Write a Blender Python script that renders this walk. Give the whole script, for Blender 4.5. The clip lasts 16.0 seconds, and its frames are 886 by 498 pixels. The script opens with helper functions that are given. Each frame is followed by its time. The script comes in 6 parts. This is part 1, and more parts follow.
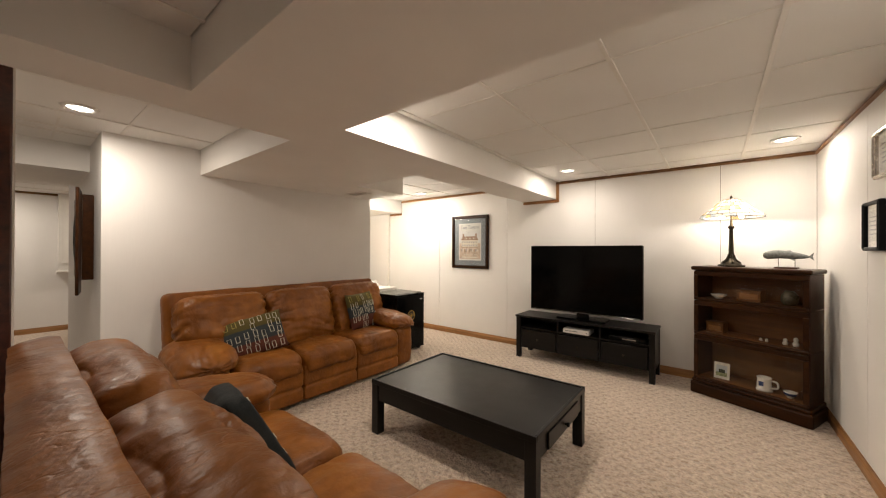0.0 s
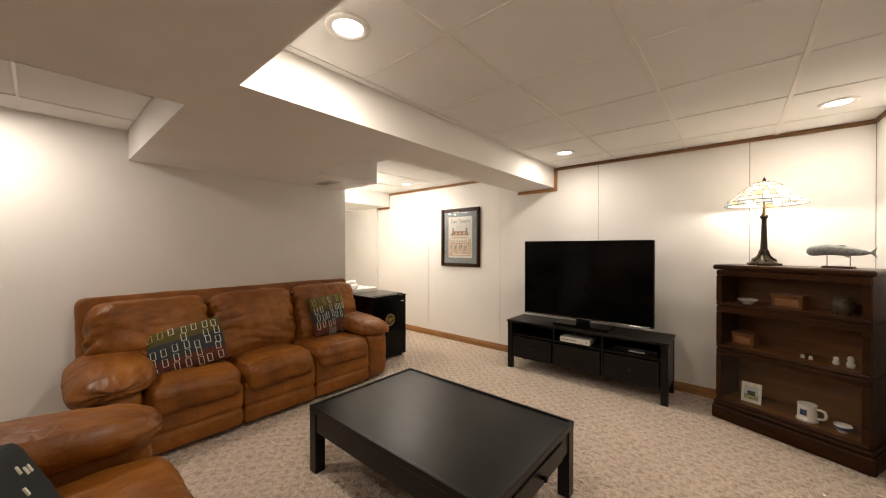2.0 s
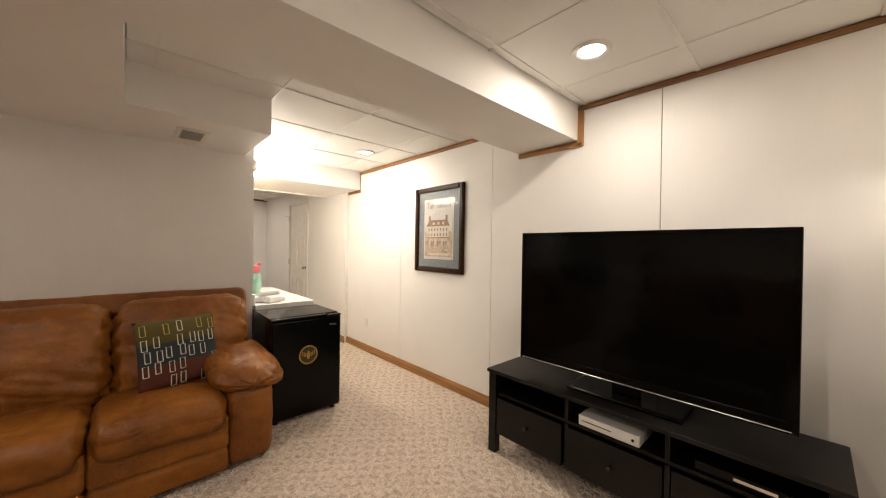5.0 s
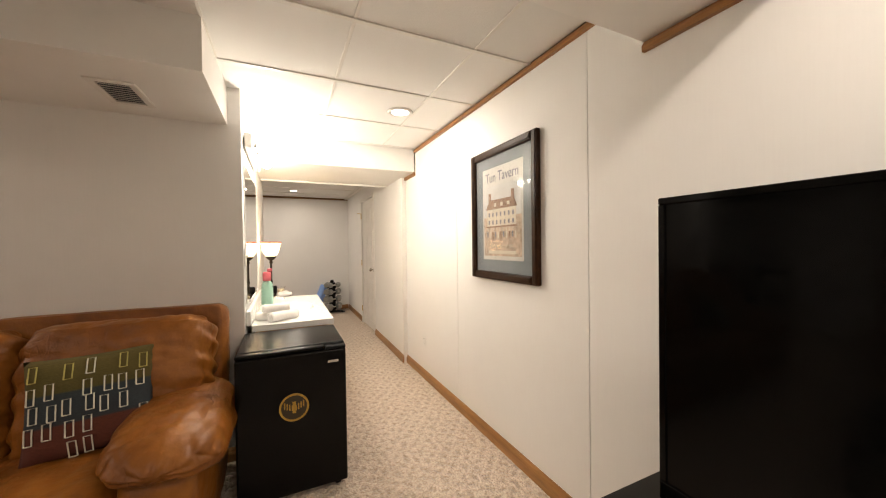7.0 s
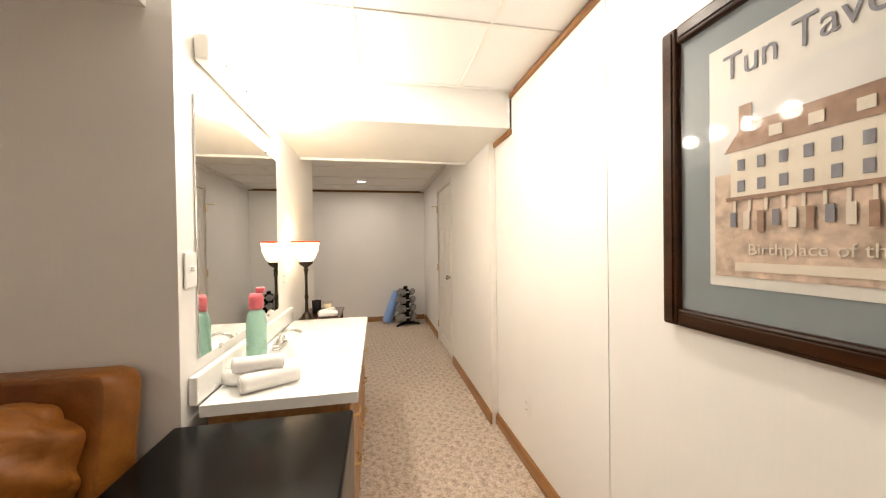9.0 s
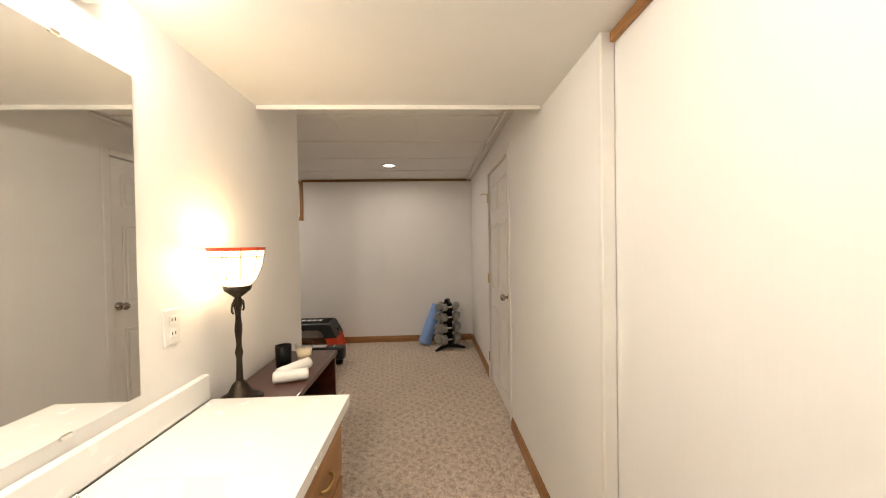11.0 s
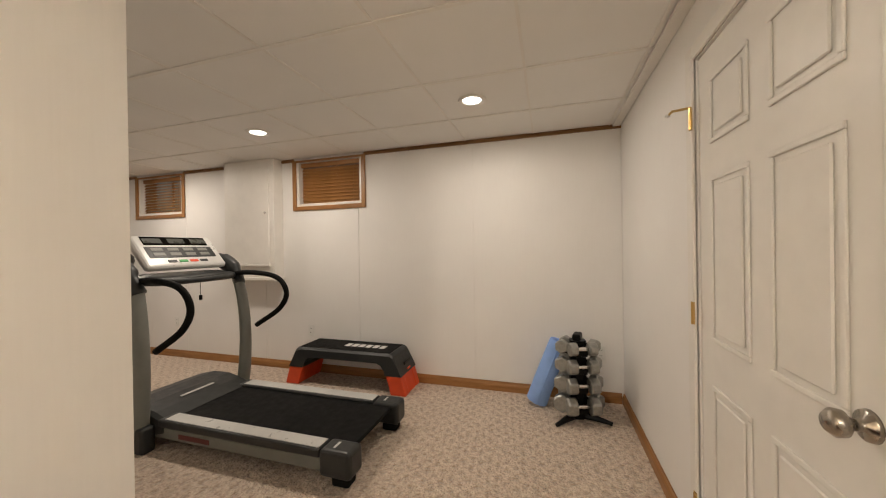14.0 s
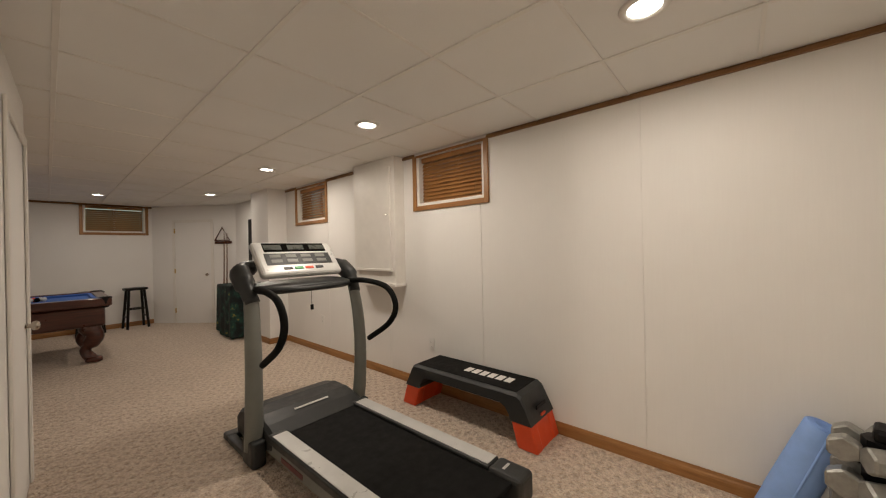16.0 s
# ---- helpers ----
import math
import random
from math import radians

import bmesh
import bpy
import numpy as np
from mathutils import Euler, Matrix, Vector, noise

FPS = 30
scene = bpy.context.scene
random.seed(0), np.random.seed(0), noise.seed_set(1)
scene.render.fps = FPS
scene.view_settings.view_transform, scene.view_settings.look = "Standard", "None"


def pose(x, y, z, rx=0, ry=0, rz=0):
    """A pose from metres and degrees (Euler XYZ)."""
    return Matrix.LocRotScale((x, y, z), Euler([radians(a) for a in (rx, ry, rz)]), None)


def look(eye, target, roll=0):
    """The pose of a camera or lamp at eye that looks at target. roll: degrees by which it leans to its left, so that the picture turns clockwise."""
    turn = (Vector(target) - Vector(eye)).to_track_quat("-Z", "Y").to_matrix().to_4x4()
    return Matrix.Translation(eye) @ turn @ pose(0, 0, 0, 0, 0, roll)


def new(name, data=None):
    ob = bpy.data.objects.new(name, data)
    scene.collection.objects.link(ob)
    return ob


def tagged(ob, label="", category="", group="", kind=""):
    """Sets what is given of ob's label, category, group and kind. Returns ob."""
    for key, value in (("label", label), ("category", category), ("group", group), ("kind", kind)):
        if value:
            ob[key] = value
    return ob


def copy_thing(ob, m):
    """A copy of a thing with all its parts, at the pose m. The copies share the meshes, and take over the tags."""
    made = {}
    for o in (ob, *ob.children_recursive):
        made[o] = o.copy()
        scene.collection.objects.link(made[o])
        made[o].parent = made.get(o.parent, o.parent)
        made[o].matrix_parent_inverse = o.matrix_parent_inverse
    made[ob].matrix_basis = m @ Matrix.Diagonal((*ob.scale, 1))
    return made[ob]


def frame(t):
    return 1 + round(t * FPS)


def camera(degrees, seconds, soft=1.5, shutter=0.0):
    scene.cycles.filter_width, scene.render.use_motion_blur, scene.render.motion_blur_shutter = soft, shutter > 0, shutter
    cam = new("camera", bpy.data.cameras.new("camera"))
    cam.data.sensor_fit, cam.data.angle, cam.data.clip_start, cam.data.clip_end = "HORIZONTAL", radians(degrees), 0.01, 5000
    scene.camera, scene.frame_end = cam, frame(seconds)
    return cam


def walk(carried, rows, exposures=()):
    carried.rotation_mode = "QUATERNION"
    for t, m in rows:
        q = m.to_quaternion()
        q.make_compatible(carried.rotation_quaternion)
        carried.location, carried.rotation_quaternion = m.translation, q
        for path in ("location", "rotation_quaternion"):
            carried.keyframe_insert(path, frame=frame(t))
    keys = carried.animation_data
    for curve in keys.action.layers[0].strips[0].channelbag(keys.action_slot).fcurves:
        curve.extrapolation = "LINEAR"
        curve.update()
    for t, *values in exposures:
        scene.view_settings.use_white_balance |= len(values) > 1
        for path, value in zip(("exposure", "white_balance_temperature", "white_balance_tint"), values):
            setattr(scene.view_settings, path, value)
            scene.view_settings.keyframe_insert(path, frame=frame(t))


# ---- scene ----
cam = camera(104.6, 16.0, soft=1.15)
PATH = [
    (0, (0.422, 0.003, 1.379), (-0.821, 1.57, 1.387), 0.2),
    (0.5, (0.434, 0.136, 1.377), (-0.817, 1.696, 1.385), 0.1),
    (1, (0.471, 0.274, 1.379), (-0.809, 1.81, 1.382), -0.0),
    (1.5, (0.463, 0.428, 1.372), (-0.828, 1.955, 1.371), -0.0),
    (2, (0.374, 0.64, 1.374), (-0.923, 2.162, 1.363), 0.0),
    (2.5, (0.29, 0.826, 1.37), (-1.01, 2.346, 1.357), -0.1),
    (3, (0.244, 1.129, 1.364), (-1.067, 2.639, 1.346), -0.3),
    (3.5, (0.188, 1.42, 1.364), (-1.132, 2.922, 1.344), -0.3),
    (3.7, (0.132, 1.545, 1.363), (-1.191, 3.044, 1.339), -0.3),
    (5.8, (-0.359, 2.816, 1.331), (-1.971, 4.0, 1.313), -0.2),
    (6, (-0.427, 2.928, 1.332), (-2.073, 4.064, 1.307), -0.9),
    (6.5, (-0.647, 3.164, 1.333), (-2.378, 4.165, 1.302), -1.0),
    (7, (-0.879, 3.352, 1.324), (-2.693, 4.194, 1.297), -0.8),
    (7.5, (-1.191, 3.472, 1.323), (-3.063, 4.173, 1.288), -0.7),
    (8, (-1.479, 3.556, 1.314), (-3.392, 4.139, 1.29), -0.7),
    (8.5, (-1.799, 3.672, 1.323), (-3.743, 4.142, 1.299), -1.0),
    (9, (-2.137, 3.734, 1.331), (-4.1, 4.114, 1.309), -0.8),
    (9.2, (-2.272, 3.756, 1.331), (-4.239, 4.116, 1.318), -0.9),
    (11.5, (-3.702, 4.005, 1.38), (-5.702, 4.001, 1.346), -0.9),
    (12, (-4.008, 4.021, 1.363), (-6.006, 3.935, 1.335), -0.9),
    (12.5, (-4.355, 4.005, 1.335), (-6.348, 3.836, 1.32), -0.8),
    (13, (-4.62, 3.984, 1.333), (-6.602, 3.72, 1.324), -0.8),
    (13.5, (-4.92, 4.008, 1.325), (-6.878, 3.598, 1.314), -0.9),
    (14, (-5.165, 3.996, 1.312), (-7.077, 3.411, 1.305), -0.9),
    (14.5, (-5.427, 3.927, 1.311), (-7.272, 3.154, 1.311), -0.9),
    (15, (-5.598, 3.864, 1.314), (-7.358, 2.914, 1.318), -1.0),
    (15.5, (-5.753, 3.818, 1.338), (-7.395, 2.677, 1.339), -1.2),
    (16, (-5.873, 3.79, 1.362), (-7.387, 2.482, 1.36), -1.2),
]
walk(cam, [(t, look(eye, target, roll)) for t, eye, target, roll in PATH],
     [(0.0, 0.31), (3.7, 0.30), (6.0, 0.40), (7.0, 0.38), (8.0, 0.27), (9.0, 0.34), (11.5, 0.04), (13.0, 0.36), (15.0, 0.41), (16.0, 0.33)])

# ---- world, lamps, exposure ----
world = bpy.data.worlds.new("world")
scene.world = world
world.use_nodes = True
wn = world.node_tree
wbg = wn.nodes["Background"]
sky = wn.nodes.new("ShaderNodeTexSky")
sky.sky_type, sky.sun_disc, sky.sun_elevation = "NISHITA", False, radians(8)
wn.links.new(sky.outputs[0], wbg.inputs[0])
wbg.inputs[1].default_value = 0.05

CEIL = 2.31
LOW = 2.075
WARM = (1.0, 0.875, 0.745)
CANS = [(-0.91, 4.0), (0.88, 3.98), (-0.88, 1.49), (0.88, 1.6), (-3.32, 4.15), (-2.85, 0.28),
        (-7.445, 3.52), (-7.47, 1.68), (-7.53, -0.27), (-7.6, -2.6), (-6.4, -3.7), (-4.6, -1.2)]
CAN_POWER = [7.5, 6.5, 11.5, 4.5, 9.5, 13.5, 6.2, 9.5, 10.5, 6, 6, 7]


def lamp(name, kind, place, watts, size, colour=WARM, target=None):
    data = bpy.data.lights.new(name, kind)
    data.energy, data.color = watts, colour
    if kind == "AREA":
        data.shape, data.size, data.spread = "DISK", size, radians(180)
    else:
        data.shadow_soft_size = size
    ob = new(name, data)
    ob.matrix_world = look(place, target) if target else Matrix.Translation(place)
    return ob


for (cx, cy), power in zip(CANS, CAN_POWER):
    lamp("can_light", "AREA", (cx, cy, CEIL - 0.02), power, 0.13)
# the bulbs under the glass lamp shade, in the torch lamp, and of the vanity bar
for dx in (-0.09, 0.09):
    lamp("table_lamp_bulb", "POINT", (0.558 + dx, 4.262 - dx * 0.4, 1.715), 3.2, 0.03)
lamp("torch_bulb", "POINT", (-4.755, 3.23, 1.325), 3.2, 0.04, (1.0, 0.74, 0.45))
for k in range(4):
    lamp("vanity_bulb", "POINT", (-3.58 - 0.2 * k, 3.25, 2.03), 4.8, 0.045, (1.0, 0.93, 0.82))


# ---- materials ----
def nodes_of(name):
    m = bpy.data.materials.new(name)
    m.use_nodes = True
    t = m.node_tree
    return m, t, t.nodes["Principled BSDF"]


def coords(t, scale=(1, 1, 1), kind="Object"):
    c = t.nodes.new("ShaderNodeTexCoord")
    mp = t.nodes.new("ShaderNodeMapping")
    mp.inputs["Scale"].default_value = scale
    t.links.new(c.outputs[kind], mp.inputs[0])
    return mp.outputs[0]


def noise_tex(t, vec, scale, detail=4, rough=0.55):
    n = t.nodes.new("ShaderNodeTexNoise")
    n.inputs["Scale"].default_value, n.inputs["Detail"].default_value, n.inputs["Roughness"].default_value = scale, detail, rough
    t.links.new(vec, n.inputs["Vector"])
    return n.outputs["Fac"]


def ramp(t, fac, stops):
    r = t.nodes.new("ShaderNodeValToRGB")
    els = r.color_ramp.elements
    while len(els) < len(stops):
        els.new(0.5)
    for e, (p, c) in zip(els, stops):
        e.position, e.color = p, (*c, 1)
    t.links.new(fac, r.inputs[0])
    return r.outputs[0]


def mix(t, fac, a, b, kind="MIX"):
    n = t.nodes.new("ShaderNodeMix")
    n.data_type, n.blend_type = "RGBA", kind
    for sock, v in ((n.inputs[0], fac), (n.inputs[6], a), (n.inputs[7], b)):
        if isinstance(v, (int, float)):
            sock.default_value = v
        elif isinstance(v, tuple):
            sock.default_value = (*v, 1)
        else:
            t.links.new(v, sock)
    return n.outputs[2]


def bump(t, p, height, strength, distance=0.01):
    b = t.nodes.new("ShaderNodeBump")
    b.inputs["Strength"].default_value, b.inputs["Distance"].default_value = strength, distance
    t.links.new(height, b.inputs["Height"])
    t.links.new(b.outputs[0], p.inputs["Normal"])


def plain(name, colour, rough=0.5, metal=0.0, vary=0.12, scale=9, grain=0.06, coat=0.0):
    """A surface of one colour with slight stains, smudged gloss and fine relief."""
    m, t, p = nodes_of(name)
    v = coords(t)
    a = noise_tex(t, v, scale, 5)
    lo, hi = tuple(c * (1 - vary) for c in colour), tuple(min(1, c * (1 + vary)) for c in colour)
    t.links.new(ramp(t, a, [(0.3, lo), (0.7, hi)]), p.inputs["Base Color"])
    g = noise_tex(t, v, scale * 2.3, 3)
    r = ramp(t, g, [(0.3, (max(0.02, rough - 0.07),) * 3), (0.7, (min(1, rough + 0.07),) * 3)])
    t.links.new(r, p.inputs["Roughness"])
    p.inputs["Metallic"].default_value = metal
    p.inputs["Coat Weight"].default_value = coat
    if grain:
        bump(t, p, noise_tex(t, v, 220, 2), grain, 0.002)
    return m


def glowing(name, colour, strength):
    m, t, p = nodes_of(name)
    p.inputs["Base Color"].default_value = (*colour, 1)
    p.inputs["Emission Color"].default_value = (*colour, 1)
    p.inputs["Emission Strength"].default_value = strength
    return m


def wall_paint(name, colour):
    """Vinyl-faced wall panel with a faint upright linen grain."""
    m, t, p = nodes_of(name)
    v = coords(t)
    big = noise_tex(t, v, 1.3, 4)
    weave = noise_tex(t, coords(t, (140, 140, 5)), 1.0, 3)
    c = ramp(t, big, [(0.3, tuple(x * 0.95 for x in colour)), (0.7, colour)])
    c = mix(t, 0.025, c, ramp(t, weave, [(0.3, (0.35, 0.33, 0.3)), (0.7, (1, 1, 1))]), "MULTIPLY")
    t.links.new(c, p.inputs["Base Color"])
    p.inputs["Roughness"].default_value = 0.62
    bump(t, p, weave, 0.09, 0.002)
    return m


def wood(name, dark, light, rough=0.4, along="x", scale=1.0, coat=0.0):
    m, t, p = nodes_of(name)
    k = {"x": (2, 26, 26), "y": (26, 2, 26), "z": (26, 26, 2)}[along]
    v = coords(t, tuple(a * scale for a in k))
    a = noise_tex(t, v, 1.0, 6, 0.6)
    fine = noise_tex(t, coords(t, tuple(a * scale * 5 for a in k)), 1.0, 3)
    c = ramp(t, a, [(0.28, dark), (0.72, light)])
    c = mix(t, 0.25, c, ramp(t, fine, [(0.35, (0.3, 0.3, 0.3)), (0.65, (1, 1, 1))]), "MULTIPLY")
    t.links.new(c, p.inputs["Base Color"])
    g = noise_tex(t, coords(t), 6, 4)
    t.links.new(ramp(t, g, [(0.3, (rough - 0.03,) * 3), (0.7, (rough + 0.04,) * 3)]), p.inputs["Roughness"])
    p.inputs["Coat Weight"].default_value = coat
    bump(t, p, fine, 0.12, 0.002)
    return m


def carpet_mat():
    """Beige berber: looped tufts in a low slanting basket weave, flecked lighter and darker."""
    m, t, p = nodes_of("carpet")
    v = coords(t)
    vo = t.nodes.new("ShaderNodeTexVoronoi")
    vo.inputs["Scale"].default_value = 75
    t.links.new(v, vo.inputs["Vector"])
    tuft = vo.outputs["Distance"]
    speck = noise_tex(t, v, 38, 4, 0.75)
    patch = noise_tex(t, v, 1.9, 3)
    turned = t.nodes.new("ShaderNodeMapping")
    turned.inputs["Rotation"].default_value = (0, 0, radians(38))
    t.links.new(v, turned.inputs[0])
    bands = []
    for way in ("X", "Y"):
        w = t.nodes.new("ShaderNodeTexWave")
        w.bands_direction = way
        for key, val in (("Scale", 4.3), ("Distortion", 5.5), ("Detail", 3.0), ("Detail Scale", 2.6), ("Detail Roughness", 0.6)):
            w.inputs[key].default_value = val
        t.links.new(turned.outputs[0], w.inputs["Vector"])
        bands.append(w.outputs["Fac"])
    weave = t.nodes.new("ShaderNodeMath")
    weave.operation = "MAXIMUM"
    t.links.new(bands[0], weave.inputs[0])
    t.links.new(bands[1], weave.inputs[1])
    c = ramp(t, speck, [(0.30, (0.46, 0.335, 0.24)), (0.5, (0.76, 0.625, 0.50)), (0.68, (0.88, 0.77, 0.65))])
    c = mix(t, 0.45, c, ramp(t, weave.outputs[0], [(0.1, (0.50, 0.43, 0.37)), (0.75, (1, 1, 1))]), "MULTIPLY")
    c = mix(t, 0.3, c, ramp(t, tuft, [(0.1, (1, 1, 1)), (0.7, (0.45, 0.4, 0.35))]), "MULTIPLY")
    c = mix(t, 0.3, c, ramp(t, patch, [(0.35, (0.86, 0.84, 0.82)), (0.65, (1, 1, 1))]), "MULTIPLY")
    t.links.new(c, p.inputs["Base Color"])
    p.inputs["Roughness"].default_value = 0.95
    p.inputs["Sheen Weight"].default_value = 0.25
    h = t.nodes.new("ShaderNodeMath")
    h.operation = "SUBTRACT"
    t.links.new(weave.outputs[0], h.inputs[0])
    t.links.new(tuft, h.inputs[1])
    bump(t, p, h.outputs[0], 0.9, 0.012)
    return m


def leather_mat():
    """Soft tan hide: cloudy colour, worn lighter crowns, thin wandering creases and pores."""
    m, t, p = nodes_of("leather")
    v = coords(t)
    big = noise_tex(t, v, 3.0, 5, 0.6)
    mid = noise_tex(t, v, 12, 5, 0.65)

    def creases(scale, stretch):
        n = noise_tex(t, coords(t, stretch), scale, 3, 0.5)
        d = t.nodes.new("ShaderNodeMath")
        d.operation = "SUBTRACT"
        d.inputs[1].default_value = 0.5
        t.links.new(n, d.inputs[0])
        a = t.nodes.new("ShaderNodeMath")
        a.operation = "ABSOLUTE"
        t.links.new(d.outputs[0], a.inputs[0])
        return ramp(t, a.outputs[0], [(0.0, (0, 0, 0)), (0.035, (1, 1, 1))])
    fold = mix(t, 1.0, creases(5.0, (1, 0.7, 1.9)), creases(7.5, (1.8, 1, 0.7)), "MULTIPLY")
    where = ramp(t, noise_tex(t, v, 2.1, 2), [(0.42, (0, 0, 0)), (0.6, (1, 1, 1))])
    fold = mix(t, where, fold, (1.0, 1.0, 1.0))
    c = ramp(t, big, [(0.25, (0.120, 0.036, 0.005)), (0.55, (0.240, 0.083, 0.0105)), (0.8, (0.36, 0.142, 0.022))])
    c = mix(t, 0.3, c, ramp(t, mid, [(0.3, (0.6, 0.52, 0.45)), (0.7, (1, 1, 1))]), "MULTIPLY")
    # base colour turns a little darker along the crease lines
    c = mix(t, 0.14, c, ramp(t, fold, [(0.0, (0.35, 0.28, 0.22)), (0.8, (1, 1, 1))]), "MULTIPLY")
    t.links.new(c, p.inputs["Base Color"])
    t.links.new(ramp(t, mid, [(0.3, (0.34,) * 3), (0.7, (0.5,) * 3)]), p.inputs["Roughness"])
    p.inputs["Specular IOR Level"].default_value = 0.3
    pore = t.nodes.new("ShaderNodeTexVoronoi")
    pore.inputs["Scale"].default_value = 260
    t.links.new(v, pore.inputs["Vector"])
    soft = noise_tex(t, coords(t, (1.2, 1.0, 1.3)), 8, 4, 0.5)
    a = t.nodes.new("ShaderNodeMath")
    a.operation = "MULTIPLY_ADD"
    a.inputs[1].default_value = 0.012
    t.links.new(pore.outputs["Distance"], a.inputs[0])
    t.links.new(soft, a.inputs[2])
    b = t.nodes.new("ShaderNodeMath")
    b.operation = "MULTIPLY_ADD"
    b.inputs[1].default_value = 0.10
    t.links.new(fold, b.inputs[0])
    t.links.new(a.outputs[0], b.inputs[2])
    bump(t, p, b.outputs[0], 0.55, 0.022)
    return m


def ceiling_mat():
    m, t, p = nodes_of("ceiling_tile")
    v = coords(t)
    a = noise_tex(t, v, 1.1, 3)
    b = noise_tex(t, v, 120, 3, 0.7)
    t.links.new(ramp(t, a, [(0.3, (0.81, 0.795, 0.765)), (0.7, (0.86, 0.845, 0.815))]), p.inputs["Base Color"])
    p.inputs["Roughness"].default_value = 0.85
    bump(t, p, b, 0.35, 0.003)
    return m


def glass_mat(name, tint=(1, 1, 1), rough=0.0):
    """Thin clear pane: mostly see-through with a sharp reflection."""
    m, t, p = nodes_of(name)
    out = t.nodes["Material Output"]
    tr = t.nodes.new("ShaderNodeBsdfTransparent")
    tr.inputs[0].default_value = (*tint, 1)
    gl = t.nodes.new("ShaderNodeBsdfGlossy")
    gl.inputs["Roughness"].default_value = 0.02 + rough
    lw = t.nodes.new("ShaderNodeLayerWeight")
    lw.inputs[0].default_value = 0.5
    pw = t.nodes.new("ShaderNodeMath")
    pw.operation = "POWER"
    pw.inputs[1].default_value = 4.0
    fr = t.nodes.new("ShaderNodeMath")
    fr.operation = "MULTIPLY_ADD"
    fr.inputs[1].default_value, fr.inputs[2].default_value = 0.35, 0.014
    t.links.new(lw.outputs["Facing"], pw.inputs[0])
    t.links.new(pw.outputs[0], fr.inputs[0])
    ms = t.nodes.new("ShaderNodeMixShader")
    t.links.new(fr.outputs[0], ms.inputs[0])
    t.links.new(tr.outputs[0], ms.inputs[1])
    t.links.new(gl.outputs[0], ms.inputs[2])
    t.links.new(ms.outputs[0], out.inputs[0])
    return m


PAINT = wall_paint("panel_wall", (0.86, 0.84, 0.81))
PAINT_TRIM = plain("white_paint", (0.80, 0.77, 0.72), 0.42, vary=0.03, grain=0.03)
PLASTER = plain("soffit_paint", (0.85, 0.83, 0.795), 0.7, vary=0.03, scale=2, grain=0.1)
CEILING = ceiling_mat()
CARPET = carpet_mat()
LEATHER = leather_mat()
OAK_X = wood("oak_trim_x", (0.25, 0.105, 0.028), (0.44, 0.215, 0.07), 0.4, "x")
OAK_Y = wood("oak_trim_y", (0.25, 0.105, 0.028), (0.44, 0.215, 0.07), 0.4, "y")
OAK_Z = wood("oak_trim_z", (0.25, 0.105, 0.028), (0.44, 0.215, 0.07), 0.4, "z")
CROWN_X = wood("crown_x", (0.17, 0.075, 0.022), (0.31, 0.15, 0.05), 0.4, "x")
CROWN_Y = wood("crown_y", (0.17, 0.075, 0.022), (0.31, 0.15, 0.05), 0.4, "y")
BLACK_WOOD = wood("black_brown_wood", (0.0025, 0.002, 0.0015), (0.006, 0.005, 0.004), 0.33, "x", coat=0.15)
WALNUT = wood("walnut", (0.016, 0.0055, 0.0016), (0.055, 0.019, 0.005), 0.32, "x", coat=0.3)
WALNUT_IN = wood("walnut_inside", (0.11, 0.038, 0.005), (0.22, 0.084, 0.013), 0.45, "x")
MAHOGANY = wood("mahogany", (0.035, 0.009, 0.005), (0.10, 0.026, 0.014), 0.3, "x", coat=0.3)
BLACK = plain("black_plastic", (0.004, 0.004, 0.0045), 0.42, vary=0.2)
RUBBER = plain("black_rubber", (0.007, 0.007, 0.0065), 0.75, vary=0.25, grain=0.2)
GLOSS_BLACK = plain("gloss_black", (0.002, 0.002, 0.0018), 0.12, vary=0.1, grain=0.0, coat=0.4)
FRIDGE_BLACK = plain("fridge_black", (0.0025, 0.0025, 0.0025), 0.2, vary=0.15, scale=2, grain=0.0)
GREY = plain("treadmill_grey", (0.19, 0.195, 0.175), 0.4, 0.0, vary=0.06)
SILVER = plain("silver_plastic", (0.62, 0.62, 0.60), 0.34, 0.2, vary=0.06)
DARK_GREY = plain("charcoal_plastic", (0.022, 0.024, 0.024), 0.45, vary=0.1)
ORANGE = plain("orange_plastic", (0.72, 0.075, 0.018), 0.45, vary=0.06)
for dark in (BLACK_WOOD, GLOSS_BLACK, BLACK, FRIDGE_BLACK, WALNUT, RUBBER):
    dark.node_tree.nodes["Principled BSDF"].inputs["Specular IOR Level"].default_value = 0.15
    dark.node_tree.nodes["Principled BSDF"].inputs["Coat Weight"].default_value = 0.0
BLACK_WOOD.node_tree.nodes["Principled BSDF"].inputs["Specular IOR Level"].default_value = 0.27
CHROME = plain("chrome", (0.75, 0.74, 0.72), 0.14, 1.0, vary=0.04, grain=0.0)
NICKEL = plain("satin_nickel", (0.42, 0.38, 0.33), 0.25, 1.0, vary=0.06)
IRON = plain("cast_grey_iron", (0.33, 0.33, 0.31), 0.36, 0.55, vary=0.16, scale=30)
BRASS = plain("brass", (0.62, 0.43, 0.17), 0.3, 1.0, vary=0.08)
BRONZE = plain("dark_bronze", (0.045, 0.034, 0.022), 0.4, 0.8, vary=0.3, scale=40, grain=0.3)
WHITE = plain("white_plastic", (0.80, 0.79, 0.76), 0.35, vary=0.03, grain=0.0)
LAMINATE = plain("counter_white", (0.86, 0.85, 0.82), 0.22, vary=0.02, grain=0.0)
